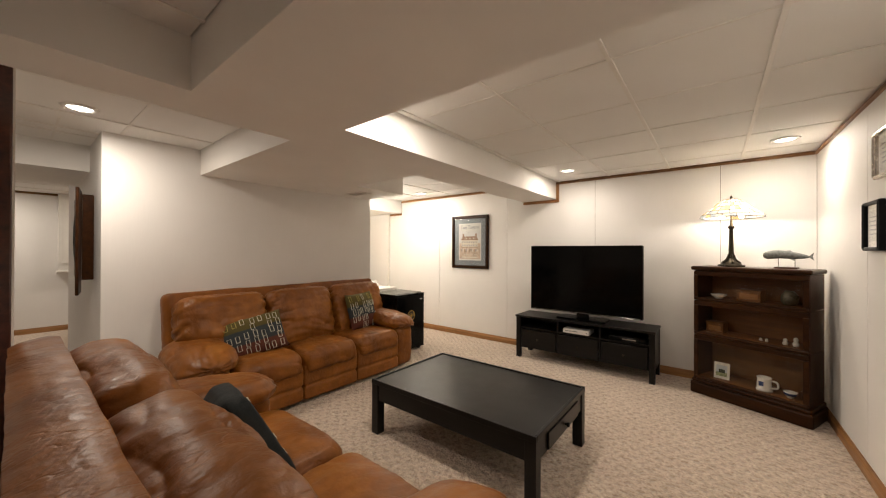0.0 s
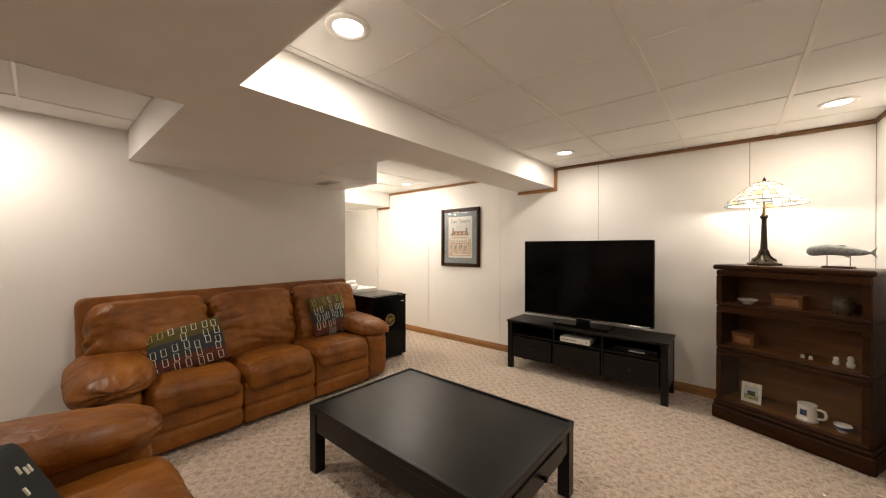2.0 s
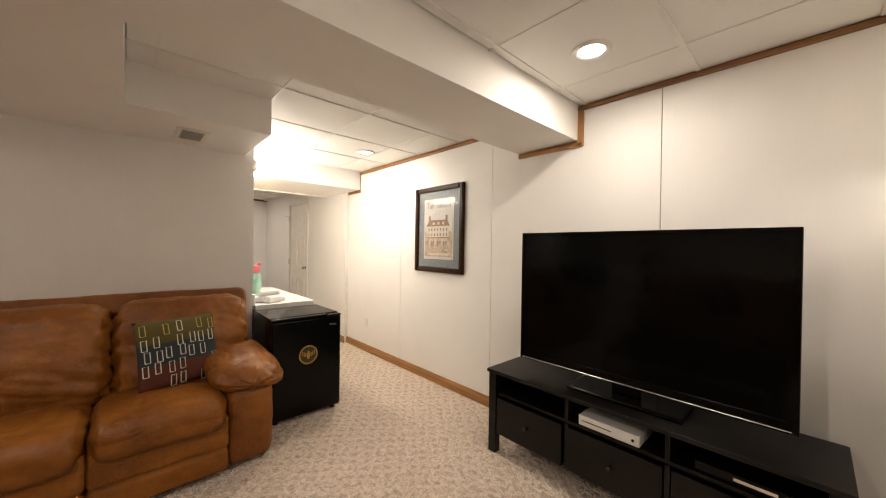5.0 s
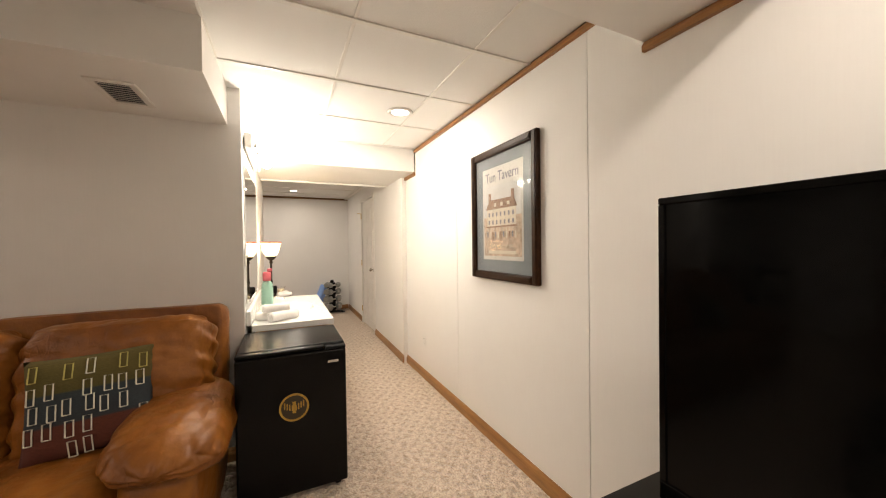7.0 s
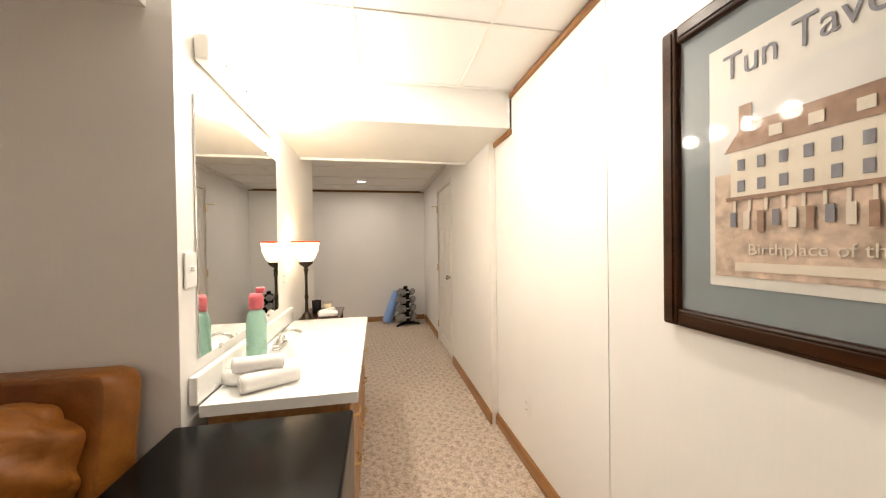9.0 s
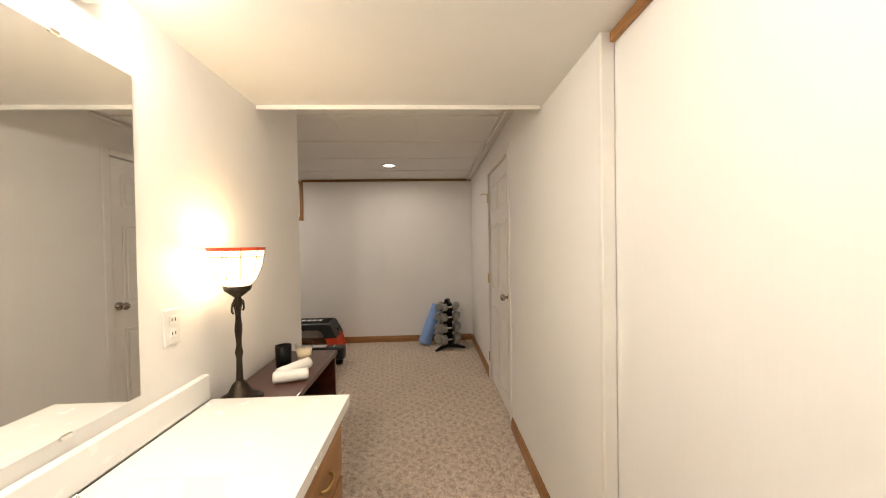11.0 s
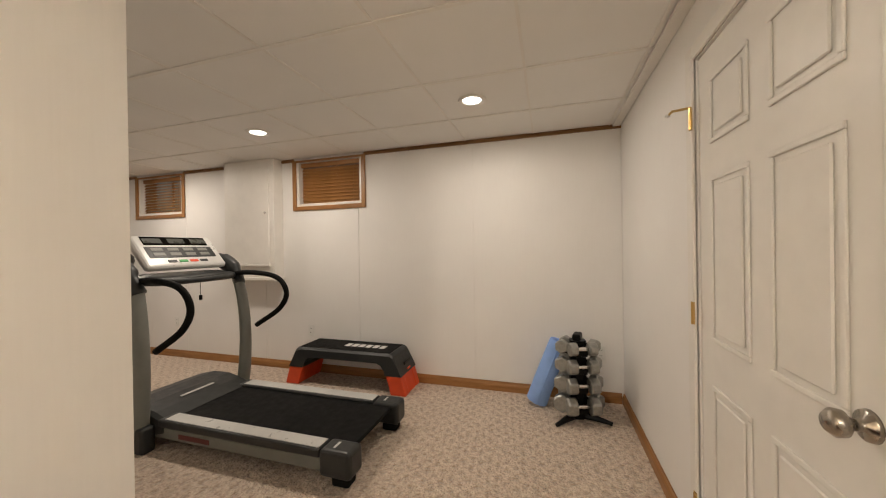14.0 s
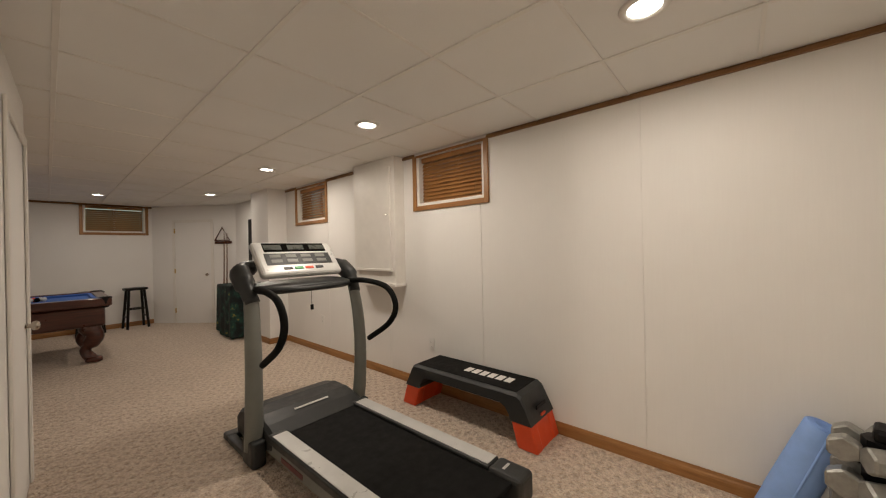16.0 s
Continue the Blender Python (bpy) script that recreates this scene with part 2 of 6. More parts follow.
PORCELAIN = plain("porcelain", (0.74, 0.71, 0.64), 0.2, vary=0.04, grain=0.0, coat=0.3)
BLUE_INK = plain("blue_glaze", (0.05, 0.08, 0.2), 0.3)
BLUE_FOAM = plain("blue_foam", (0.27, 0.44, 0.84), 0.8, vary=0.08, grain=0.3)
TERRY = plain("white_terry", (0.84, 0.82, 0.79), 0.95, vary=0.04, grain=0.25)
WHITE_LENS = glowing("lamp_lens", (1.0, 0.93, 0.82), 9.0)
BULB_GLOW = glowing("bulb_glow", (1.0, 0.9, 0.75), 22.0)
GLASS = glass_mat("pane")
MIRROR = plain("mirror_silver", (0.9, 0.91, 0.9), 0.03, 1.0, vary=0.01, grain=0.0)
MIRROR.node_tree.nodes["Principled BSDF"].inputs["Roughness"].default_value = 0.01
for link in list(MIRROR.node_tree.links):
    if link.to_socket.name == "Roughness":
        MIRROR.node_tree.links.remove(link)


# ---- builders ----
def mesh_of(bm, name, material, smooth=False):
    me = bpy.data.meshes.new(name)
    bmesh.ops.recalc_face_normals(bm, faces=bm.faces)
    if smooth:
        for f in bm.faces:
            f.smooth = True
    bm.to_mesh(me)
    bm.free()
    for mt in (material if isinstance(material, (list, tuple)) else [material]):
        me.materials.append(mt)
    return me


def part(name, bm, material, parent=None, label="", smooth=False, at=None):
    ob = new(name, mesh_of(bm, name, material, smooth))
    if parent is not None:
        ob.parent = parent
    if at is not None:
        ob.matrix_basis = at
    if label:
        ob["label"] = label
    return ob


def thing(name, m, label, category, group="", kind=""):
    ob = new(name)
    ob.empty_display_size = 0.1
    ob.matrix_world = m
    return tagged(ob, label, category, group, kind)


def add_box(bm, lo, hi, bevel=0.0, segments=2, mat=0):
    r = bmesh.ops.create_cube(bm, size=1.0)
    vs = r["verts"]
    size = [b - a for a, b in zip(lo, hi)]
    for v in vs:
        v.co = Vector([(lo[i] + hi[i]) / 2 + v.co[i] * size[i] for i in range(3)])
    faces = {f for v in vs for f in v.link_faces}
    for f in faces:
        f.material_index = mat
    if bevel:
        es = list({e for v in vs for e in v.link_edges})
        bmesh.ops.bevel(bm, geom=es, offset=min(bevel, min(size) * 0.49), segments=segments, affect="EDGES", profile=0.5)
    return vs


def box(lo, hi, bevel=0.0, segments=2):
    bm = bmesh.new()
    add_box(bm, lo, hi, bevel, segments)
    return bm


def add_lathe(bm, profile, place=(0, 0, 0), steps=24):
    """Revolves (radius, height) pairs round z."""
    rings = []
    for r, z in profile:
        if r < 1e-5:
            rings.append([bm.verts.new((place[0], place[1], place[2] + z))])
        else:
            rings.append([bm.verts.new((place[0] + r * math.cos(a), place[1] + r * math.sin(a), place[2] + z))
                          for a in [2 * math.pi * k / steps for k in range(steps)]])
    for a, b in zip(rings, rings[1:]):
        for k in range(steps):
            n = (k + 1) % steps
            if len(a) == 1 and len(b) == 1:
                continue
            if len(a) == 1:
                bm.faces.new((a[0], b[n], b[k]))
            elif len(b) == 1:
                bm.faces.new((a[k], a[n], b[0]))
            else:
                bm.faces.new((a[k], a[n], b[n], b[k]))


def lathe(profile, place=(0, 0, 0), steps=24):
    bm = bmesh.new()
    add_lathe(bm, profile, place, steps)
    return bm


def add_tube(bm, points, radius, steps=10, flat=1.0):
    """A tube along points; radius is a number or one per point; flat squeezes it across."""
    pts = [Vector(p) for p in points]
    rs = radius if isinstance(radius, (list, tuple)) else [radius] * len(pts)
    rings, up = [], None
    for i, p in enumerate(pts):
        d = (pts[min(i + 1, len(pts) - 1)] - pts[max(i - 1, 0)]).normalized()
        if up is None:
            up = Vector((0, 0, 1)) if abs(d.z) < 0.9 else Vector((1, 0, 0))
        side = d.cross(up).normalized()
        up = side.cross(d).normalized()
        rings.append([bm.verts.new(p + (side * math.cos(a) * flat + up * math.sin(a)) * rs[i])
                      for a in [2 * math.pi * k / steps for k in range(steps)]])
    for a, b in zip(rings, rings[1:]):
        for k in range(steps):
            n = (k + 1) % steps
            bm.faces.new((a[k], a[n], b[n], b[k]))
    bm.faces.new(rings[0][::-1])
    bm.faces.new(rings[-1])


def tube(points, radius, steps=10, flat=1.0):
    bm = bmesh.new()
    add_tube(bm, points, radius, steps, flat)
    return bm


def spline(points, n=8):
    """A smooth run of points through the given ones."""
    p = [Vector(q) for q in points]
    p = [p[0] * 2 - p[1]] + p + [p[-1] * 2 - p[-2]]
    out = []
    for i in range(1, len(p) - 2):
        for k in range(n):
            t = k / n
            a, b, c, d = p[i - 1:i + 3]
            out.append(0.5 * ((2 * b) + (c - a) * t + (2 * a - 5 * b + 4 * c - d) * t * t + (3 * b - a - 3 * c + d) * t ** 3))
    return out + [p[-2]]


def cushion(size, power=(4, 4, 3), seed=0, wrinkle=0.012, cuts=16, crown=0.0, bend=None):
    """A stuffed pad about its centre: a rounded block with creases in it."""
    bm = bmesh.new()
    bmesh.ops.create_cube(bm, size=2.0)
    bmesh.ops.subdivide_edges(bm, edges=bm.edges[:], cuts=cuts, use_grid_fill=True)
    off = Vector((seed * 3.7, seed * 1.9, seed * 5.3))
    for v in bm.verts:
        c = v.co.copy()
        q = sum(abs(c[i]) ** power[i] for i in range(3)) ** (-1 / (sum(power) / 3))
        c *= max(q, 0.55)
        n = c.normalized()
        c = Vector((c.x * size[0] / 2, c.y * size[1] / 2, c.z * size[2] / 2))
        if crown:
            c.z += crown * (1 - (2 * c.x / size[0]) ** 2) * (1 - (2 * c.y / size[1]) ** 2) * (1 if c.z > 0 else 0)
        w = noise.noise(c * 7 + off) * 0.9 + noise.noise(Vector((c.x * 22, c.y * 10, c.z * 14)) + off) * 0.5
        ridge = 1 - abs(noise.noise(c * 9 + off * 2)) * 2
        fold = 1 - abs(noise.noise(Vector((c.x * 13, c.y * 5, c.z * 9)) + off * 3)) * 2.4
        c += n * (w * wrinkle + max(0, ridge - 0.6) * -wrinkle * 1.8 - max(0, fold - 0.55) * wrinkle * 1.5)
        if bend:
            c = bend(c)
        v.co = c
    return bm


def prism(poly, z0, z1):
    bm = bmesh.new()
    lo = [bm.verts.new((x, y, z0)) for x, y in poly]
    hi = [bm.verts.new((x, y, z1)) for x, y in poly]
    bm.faces.new(lo[::-1])
    bm.faces.new(hi)
    for i in range(len(poly)):
        j = (i + 1) % len(poly)
        bm.faces.new((lo[i], lo[j], hi[j], hi[i]))
    return bm


def structure(name, bm, material, label, category="wall", smooth=False):
    return tagged(part(name, bm, material, None, "", smooth), label, category, kind="structure")


def words(text, size, material, parent, at, name="lettering", squash=1.0, extrude=0.0006, align="CENTER"):
    cu = bpy.data.curves.new(name, "FONT")
    cu.body, cu.size, cu.extrude, cu.align_x, cu.align_y = text, size, extrude, align, "CENTER"
    tmp = new(name + "_tmp", cu)
    me = bpy.data.meshes.new_from_object(tmp.evaluated_get(bpy.context.evaluated_depsgraph_get()))
    bpy.data.objects.remove(tmp)
    me.name = name
    me.materials.clear()
    me.materials.append(material)
    ob = new(name, me)
    ob.parent = parent
    ob.matrix_basis = at @ Matrix.Diagonal((squash, 1, 1, 1))
    return ob


# ---- the shell ----
NORTH = 4.60
HALL = [(-4.55, 4.555), (-6.9, 4.58), (-8.298, 4.585)]
WEST = -8.298
EAST = 1.16
S_ROOM = -5.05
T = 0.12

structure("floor", box((WEST - 0.4, S_ROOM - 0.4, -0.15), (EAST + 0.3, NORTH + 0.5, 0.0)), CARPET, "beige looped carpet covering the basement floor", "carpet")


def panel_run(wall, a, b, seams, axis, face, toward, z0, z1, holes=()):
    """Thin wall sheets with open joints between them, on a wall along one axis."""
    cuts = [a] + [s for s in seams if a < s < b] + [b]
    for lo, hi in zip(cuts, cuts[1:]):
        spans = [(lo + 0.0025, hi - 0.0025, z0, z1)]
        for h0, h1, hz0, hz1 in holes:
            out = []
            for l, h, c, d in spans:
                if h1 <= l or h0 >= h or hz1 <= c or hz0 >= d:
                    out.append((l, h, c, d))
                    continue
                if h0 > l:
                    out.append((l, h0, c, d))
                if h1 < h:
                    out.append((h1, h, c, d))
                x0, x1 = max(l, h0), min(h, h1)
                if hz0 > c:
                    out.append((x0, x1, c, hz0))
                if hz1 < d:
                    out.append((x0, x1, hz1, d))
            spans = out
        bm = bmesh.new()
        for l, h, c, d in spans:
            f0, f1 = sorted((face, face + toward * 0.006))
            if axis == "x":
                add_box(bm, (l, f0, c), (h, f1, d))
            else:
                add_box(bm, (f0, l, c), (f1, h, d))
        part("panel", bm, PAINT, wall)


GROOVE = plain("panel_joint", (0.30, 0.27, 0.23), 0.8)
wall_n = structure("wall_north", box((-4.55, NORTH + 0.006, 0), (EAST + T, NORTH + T, CEIL + 0.1)), GROOVE, "cream panelled wall with narrow upright joints")
panel_run(wall_n, -4.55, EAST, (-3.30, -2.005, -0.765, 0.47), "x", NORTH + 0.006, -1, 0, CEIL)
wall_e = structure("wall_east", box((EAST + 0.006, -0.8, 0), (EAST + T, NORTH + T, CEIL + 0.1)), GROOVE, "cream panelled side wall with upright joints")
panel_run(wall_e, -0.8, NORTH, (0.9, 2.1, 3.28), "y", EAST + 0.006, -1, 0, CEIL)

# the hall wall, a little proud of the panelled one, with the doorway in it
DOOR0, DOOR1, DOORH = -6.795, -5.97, 2.055


def hall_y(x):
    for (xa, ya), (xb, yb) in zip(HALL, HALL[1:]):
        if xb <= x <= xa:
            return ya + (yb - ya) * (x - xa) / (xb - xa)
    return HALL[-1][1]


bm = prism([HALL[0], (DOOR1, hall_y(DOOR1)), (DOOR1, NORTH + 0.2), (-4.55, NORTH + 0.2)][::-1], 0, CEIL + 0.1)
for poly, z0 in (([(DOOR0, hall_y(DOOR0)), HALL[1], HALL[2], (WEST, NORTH + 0.2), (DOOR0, NORTH + 0.2)], 0),
                 ([(DOOR1, hall_y(DOOR1)), (DOOR0, hall_y(DOOR0)), (DOOR0, NORTH + 0.2), (DOOR1, NORTH + 0.2)], DOORH)):
    b2 = prism(poly[::-1], z0, CEIL + 0.1)
    me = bpy.data.meshes.new("tmp")
    b2.to_mesh(me)
    b2.free()
    bm.from_mesh(me)
    bpy.data.meshes.remove(me)
structure("wall_hall", bm, PAINT, "smooth cream hall wall with a doorway")

# west wall of the gym with two high windows
WINS = [(1.37, 2.175), (-1.12, -0.34)]
WZ0, WZ1 = 1.785, 2.265


def pierced_x(x0, x1, y0, y1, holes, z0, z1, top):
    bm = bmesh.new()
    ys = sorted([y0, y1] + [v for h in holes for v in h])
    for a, b in zip(ys, ys[1:]):
        if any(a >= h[0] - 1e-6 and b <= h[1] + 1e-6 for h in holes):
            add_box(bm, (x0, a, 0), (x1, b, z0))
            add_box(bm, (x0, a, z1), (x1, b, top))
        else:
            add_box(bm, (x0, a, 0), (x1, b, top))
    return bm


wall_w = structure("wall_west", pierced_x(WEST - 0.22, WEST - 0.006, -3.7, NORTH + 0.2, WINS, WZ0, WZ1, CEIL + 0.1), PAINT, "greige panelled outer wall with two high windows")
panel_run(wall_w, -3.7, HALL[2][1], (-2.73, -1.51, -0.29, 0.93, 2.13, 3.34), "y", WEST - 0.006, 1, 0, CEIL, [(a, b, WZ0, WZ1) for a, b in WINS])
# south side of the games room: a window wall and a slanting wall with a door
W3 = (-7.15, -6.30)
bm = bmesh.new()
for a, b, z0, z1 in ((-7.25, W3[0], 0, CEIL + 0.1), (W3[1], -3.3, 0, CEIL + 0.1), (W3[0], W3[1], 0, 1.79), (W3[0], W3[1], 2.28, CEIL + 0.1)):
    add_box(bm, (a, S_ROOM - 0.2, z0), (b, S_ROOM, z1))
structure("wall_south", bm, PAINT, "cream end wall with a high window")
D0, D1 = Vector((-7.25, S_ROOM, 0)), Vector((WEST, -3.65, 0))
diag = thing("wall_slant", Matrix.Translation(D0) @ Matrix.Rotation(math.atan2(D1.y - D0.y, D1.x - D0.x), 4, "Z"), "cream slanting corner wall with a white door", "wall", kind="structure")
LD = (D1 - D0).length
part("wall", box((-0.02, 0, 0), (LD + 0.2, 0.12, CEIL + 0.1)), PAINT, diag)
# unseen closing walls, added behind the walker to shut the rooms in
structure("wall_south_tv", box((-2.1, -0.24, 0), (-0.05, -0.12, CEIL + 0.1)), PAINT, "unseen cream wall added behind the loveseat")
structure("wall_entry_side", box((-0.17, -0.8, 0), (-0.05, -0.24, CEIL + 0.1)), PAINT, "unseen cream return wall added beside the entry")
structure("wall_entry", box((-0.17, -0.92, 0), (EAST + T, -0.8, CEIL + 0.1)), PAINT, "unseen cream wall added to close the entry")
structure("wall_games_east", box((-3.3, S_ROOM - 0.2, 0), (-3.18, -1.6, CEIL + 0.1)), PAINT, "unseen cream side wall added to close the games room")
structure("wall_games_return", box((-3.18, -1.72, 0), (-2.1, -1.6, CEIL + 0.1)), PAINT, "unseen cream return wall added to close the games room")
structure("wall_passage", box((-2.1, -1.72, 0), (-1.98, -0.24, CEIL + 0.1)), PAINT, "unseen cream wall added to close the passage")
structure("trim_post_casing", box((-2.18, -0.12, 0), (-2.1, 0.012, CEIL), 0.006), PAINT_TRIM, "white casing beside the corner post", "trim")
structure("trim_post", box((-2.1, -0.119, 0), (-2.02, 0.004, CEIL), 0.006), MAHOGANY, "dark reddish wooden corner post", "trim")

# the closed core between lounge, hall and gym
CORE = [(-3.35, 0.44), (-3.35, 3.12), (-5.68, 3.125), (-5.79, 0.44)]
structure("wall_core", prism(CORE, 0, CEIL + 0.1), PAINT, "cream wall behind the sofa and the vanity")

# ---- ceilings ----
def grid_ceiling(name, x0, x1, y0, y1, gx, gy, step, label, tee=0.024):
    """Lay-in tiles, each with softened edges, hung in a grid of flat metal tees."""
    bm = bmesh.new()
    add_box(bm, (x0, y0, CEIL + 0.03), (x1, y1, CEIL + 0.1), mat=0)
    xs = sorted({x0, x1} | {gx + k * step for k in range(-20, 20) if x0 < gx + k * step < x1})
    ys = sorted({y0, y1} | {gy + k * step for k in range(-20, 20) if y0 < gy + k * step < y1})
    for a, b in zip(xs, xs[1:]):
        for c, d in zip(ys, ys[1:]):
            if b - a < 0.05 or d - c < 0.05:
                continue
            sag = random.uniform(0, 0.0025)
            add_box(bm, (a + 0.004, c + 0.004, CEIL + 0.001 - sag), (b - 0.004, d - 0.004, CEIL + 0.028), 0.004, 1)
    for x in xs[1:-1]:
        add_box(bm, (x - tee / 2, y0, CEIL - 0.007), (x + tee / 2, y1, CEIL + 0.004), 0.0015, 1, mat=1)
    for y in ys[1:-1]:
        add_box(bm, (x0, y - tee / 3, CEIL - 0.0045), (x1, y + tee / 3, CEIL + 0.004), 0.001, 1, mat=1)
    return tagged(part(name, bm, [CEILING, PAINT_TRIM]), label, "ceiling", kind="structure")


grid_ceiling("ceiling_lounge", -1.26, EAST, 1.2, NORTH, 0.02, 3.65, 0.615, "white suspended tile ceiling over the lounge")
grid_ceiling("ceiling_entry", -2.1, EAST, -0.8, 0.49, 0.02, 0.2, 0.615, "white suspended tile ceiling over the entry")
grid_ceiling("ceiling_hall", -4.22, -1.735, 2.33, NORTH, -2.40, 3.65, 0.60, "white suspended tile ceiling over the hall")
grid_ceiling("ceiling_passage", -4.3, -1.69, -1.7, 1.1, -2.40, 0.55, 0.615, "white suspended tile ceiling in the passage")
grid_ceiling("ceiling_gym", WEST, -5.092, S_ROOM, NORTH + 0.1, -5.91, 2.66, 0.613, "white suspended tile ceiling over gym and games room")
grid_ceiling("ceiling_games", -5.09, -3.2, S_ROOM, 0.44, -5.91, 2.66, 0.613, "white suspended tile ceiling over the pool table")


def soffit(name, rects, z0, label, lip=0.0):
    """A dropped, boxed-in ceiling over several rectangles, with one continuous underside."""
    xs = sorted({v for r in rects for v in (r[0], r[1])})
    ys = sorted({v for r in rects for v in (r[2], r[3])})
    cells = {(i, j) for i in range(len(xs) - 1) for j in range(len(ys) - 1)
             if any(r[0] <= (xs[i] + xs[i + 1]) / 2 <= r[1] and r[2] <= (ys[j] + ys[j + 1]) / 2 <= r[3] for r in rects)}
    bm = bmesh.new()
    memo = {}

    def vert(i, j, z):
        if (i, j, z) not in memo:
            memo[(i, j, z)] = bm.verts.new((xs[i], ys[j], z))
        return memo[(i, j, z)]

    top = CEIL + 0.04
    for i, j in cells:
        for z in (z0, top):
            bm.faces.new([vert(*q, z) for q in ((i, j), (i + 1, j), (i + 1, j + 1), (i, j + 1))])
        for di, dj, a, b in ((-1, 0, (i, j), (i, j + 1)), (1, 0, (i + 1, j), (i + 1, j + 1)), (0, -1, (i, j), (i + 1, j)), (0, 1, (i, j + 1), (i + 1, j + 1))):
            if (i + di, j + dj) not in cells:
                bm.faces.new([vert(*a, z0), vert(*b, z0), vert(*b, top), vert(*a, top)])
    return structure(name, bm, PLASTER, label, "soffit")


soffit("soffit", [(-1.38, EAST, 0.49, 1.2), (-1.69, -1.38, -0.3, 1.2), (-3.35, -1.69, 1.1, 1.2), (-3.35, -1.26, 1.2, 2.33),
                  (-1.735, -1.26, 2.33, NORTH), (-3.35, -2.64, 2.33, 3.05)], LOW, "smooth cream boxed-in soffit under the ceiling")
soffit("soffit_hall", [(-5.14, -4.22, 3.1, NORTH + 0.08)], LOW, "cream boxed-in soffit across the hall")
soffit("soffit_passage", [(-5.09, -4.0, -1.6, 0.44)], LOW, "cream boxed-in soffit across the passage")


# ---- trim ----
def rail(name, a, b, inward, z0, h, d, material, label):
    """Moulded strip along a wall from a to b; inward is the side it stands proud to."""
    a, b, n = Vector((*a, 0)), Vector((*b, 0)), Vector((*inward, 0)).normalized()
    prof = [(0, 0), (d, 0), (d, h * 0.55), (d * 0.8, h * 0.72), (d * 0.55, h * 0.8), (d * 0.35, h), (0, h)]
    bm = bmesh.new()
    rings = [[bm.verts.new(p + n * q[0] + Vector((0, 0, z0 + q[1]))) for q in prof] for p in (a, b)]
    for k in range(len(prof)):
        j = (k + 1) % len(prof)
        bm.faces.new((rings[0][k], rings[0][j], rings[1][j], rings[1][k]))
    bm.faces.new(rings[0][::-1])
    bm.faces.new(rings[1])
    return structure(name, bm, material, label, "trim")


BL = "honey oak baseboard along the carpet"
CL = "dark oak strip where wall meets ceiling"
rail("baseboard_north", (-4.55, NORTH), (EAST, NORTH), (0, -1), 0, 0.085, 0.016, OAK_X, BL)
rail("baseboard_east", (EAST, -0.8), (EAST, NORTH - 0.016), (-1, 0), 0, 0.085, 0.016, OAK_Y, BL)
rail("baseboard_hall_a", (-4.545, HALL[0][1]), (DOOR1 + 0.065, hall_y(DOOR1)), (0, -1), 0, 0.085, 0.016, OAK_X, BL)
rail("baseboard_hall_c", (DOOR0 - 0.065, hall_y(DOOR0)), (WEST, HALL[2][1]), (0, -1), 0, 0.085, 0.016, OAK_X, BL)
rail("baseboard_west", (WEST, -1.48), (WEST, HALL[2][1] - 0.02), (1, 0), 0, 0.085, 0.016, OAK_Y, BL)
rail("baseboard_core", (-3.35, 0.44), (-3.35, 3.12), (1, 0), 0, 0.085, 0.016, OAK_Y, BL)
rail("baseboard_south", (-7.25, S_ROOM), (-3.3, S_ROOM), (0, 1), 0, 0.085, 0.016, OAK_X, BL)
rail("crown_north_a", (-1.26, NORTH), (EAST, NORTH), (0, -1), CEIL - 0.035, 0.035, 0.018, CROWN_X, CL)
rail("crown_north_b", (-4.22, NORTH), (-1.74, NORTH), (0, -1), CEIL - 0.04, 0.036, 0.018, OAK_X, CL)
rail("crown_beam", (-1.735, NORTH), (-1.235, NORTH), (0, -1), LOW - 0.04, 0.038, 0.018, OAK_X, CL)
rail("crown_east", (EAST, 1.2), (EAST, NORTH), (-1, 0), CEIL - 0.035, 0.035, 0.018, CROWN_Y, CL)
rail("crown_west_a", (WEST, WINS[0][1] + 0.03), (WEST, HALL[2][1]), (1, 0), CEIL - 0.035, 0.035, 0.018, CROWN_Y, CL)
rail("crown_west_b", (WEST, WINS[1][1] + 0.03), (WEST, WINS[0][0] - 0.03), (1, 0), CEIL - 0.035, 0.035, 0.018, CROWN_Y, CL)
rail("crown_west_c", (WEST, -1.48), (WEST, WINS[1][0] - 0.03), (1, 0), CEIL - 0.035, 0.035, 0.018, CROWN_Y, CL)
rail("crown_south", (-7.25, S_ROOM), (-3.3, S_ROOM), (0, 1), CEIL - 0.035, 0.035, 0.018, CROWN_X, CL)
structure("trim_beam_upright", box((-1.26, NORTH - 0.018, LOW - 0.04), (-1.222, NORTH, CEIL - 0.035), 0.003), OAK_Z, "oak strip down the beam's side", "trim")
structure("trim_hall_upright", box((-4.255, NORTH - 0.018, LOW - 0.002), (-4.22, NORTH, CEIL - 0.003), 0.003), OAK_Z, "oak strip down the hall soffit", "trim")
structure("trim_hall_low", box((-4.55, NORTH - 0.018, LOW - 0.036), (-4.22, NORTH, LOW - 0.002), 0.003), OAK_X, "oak strip under the hall soffit", "trim")
structure("trim_soffit_lip", box((-5.156, 3.127, LOW - 0.02), (-5.14, 4.55, LOW + 0.012), 0.003), PAINT_TRIM, "white strip along the soffit's edge", "trim")
structure("trim_gym_rail", box((WEST, 4.52, CEIL - 0.02), (-5.11, 4.58, CEIL - 0.006), 0.004), PAINT_TRIM, "white ceiling strip along the hall wall", "trim")
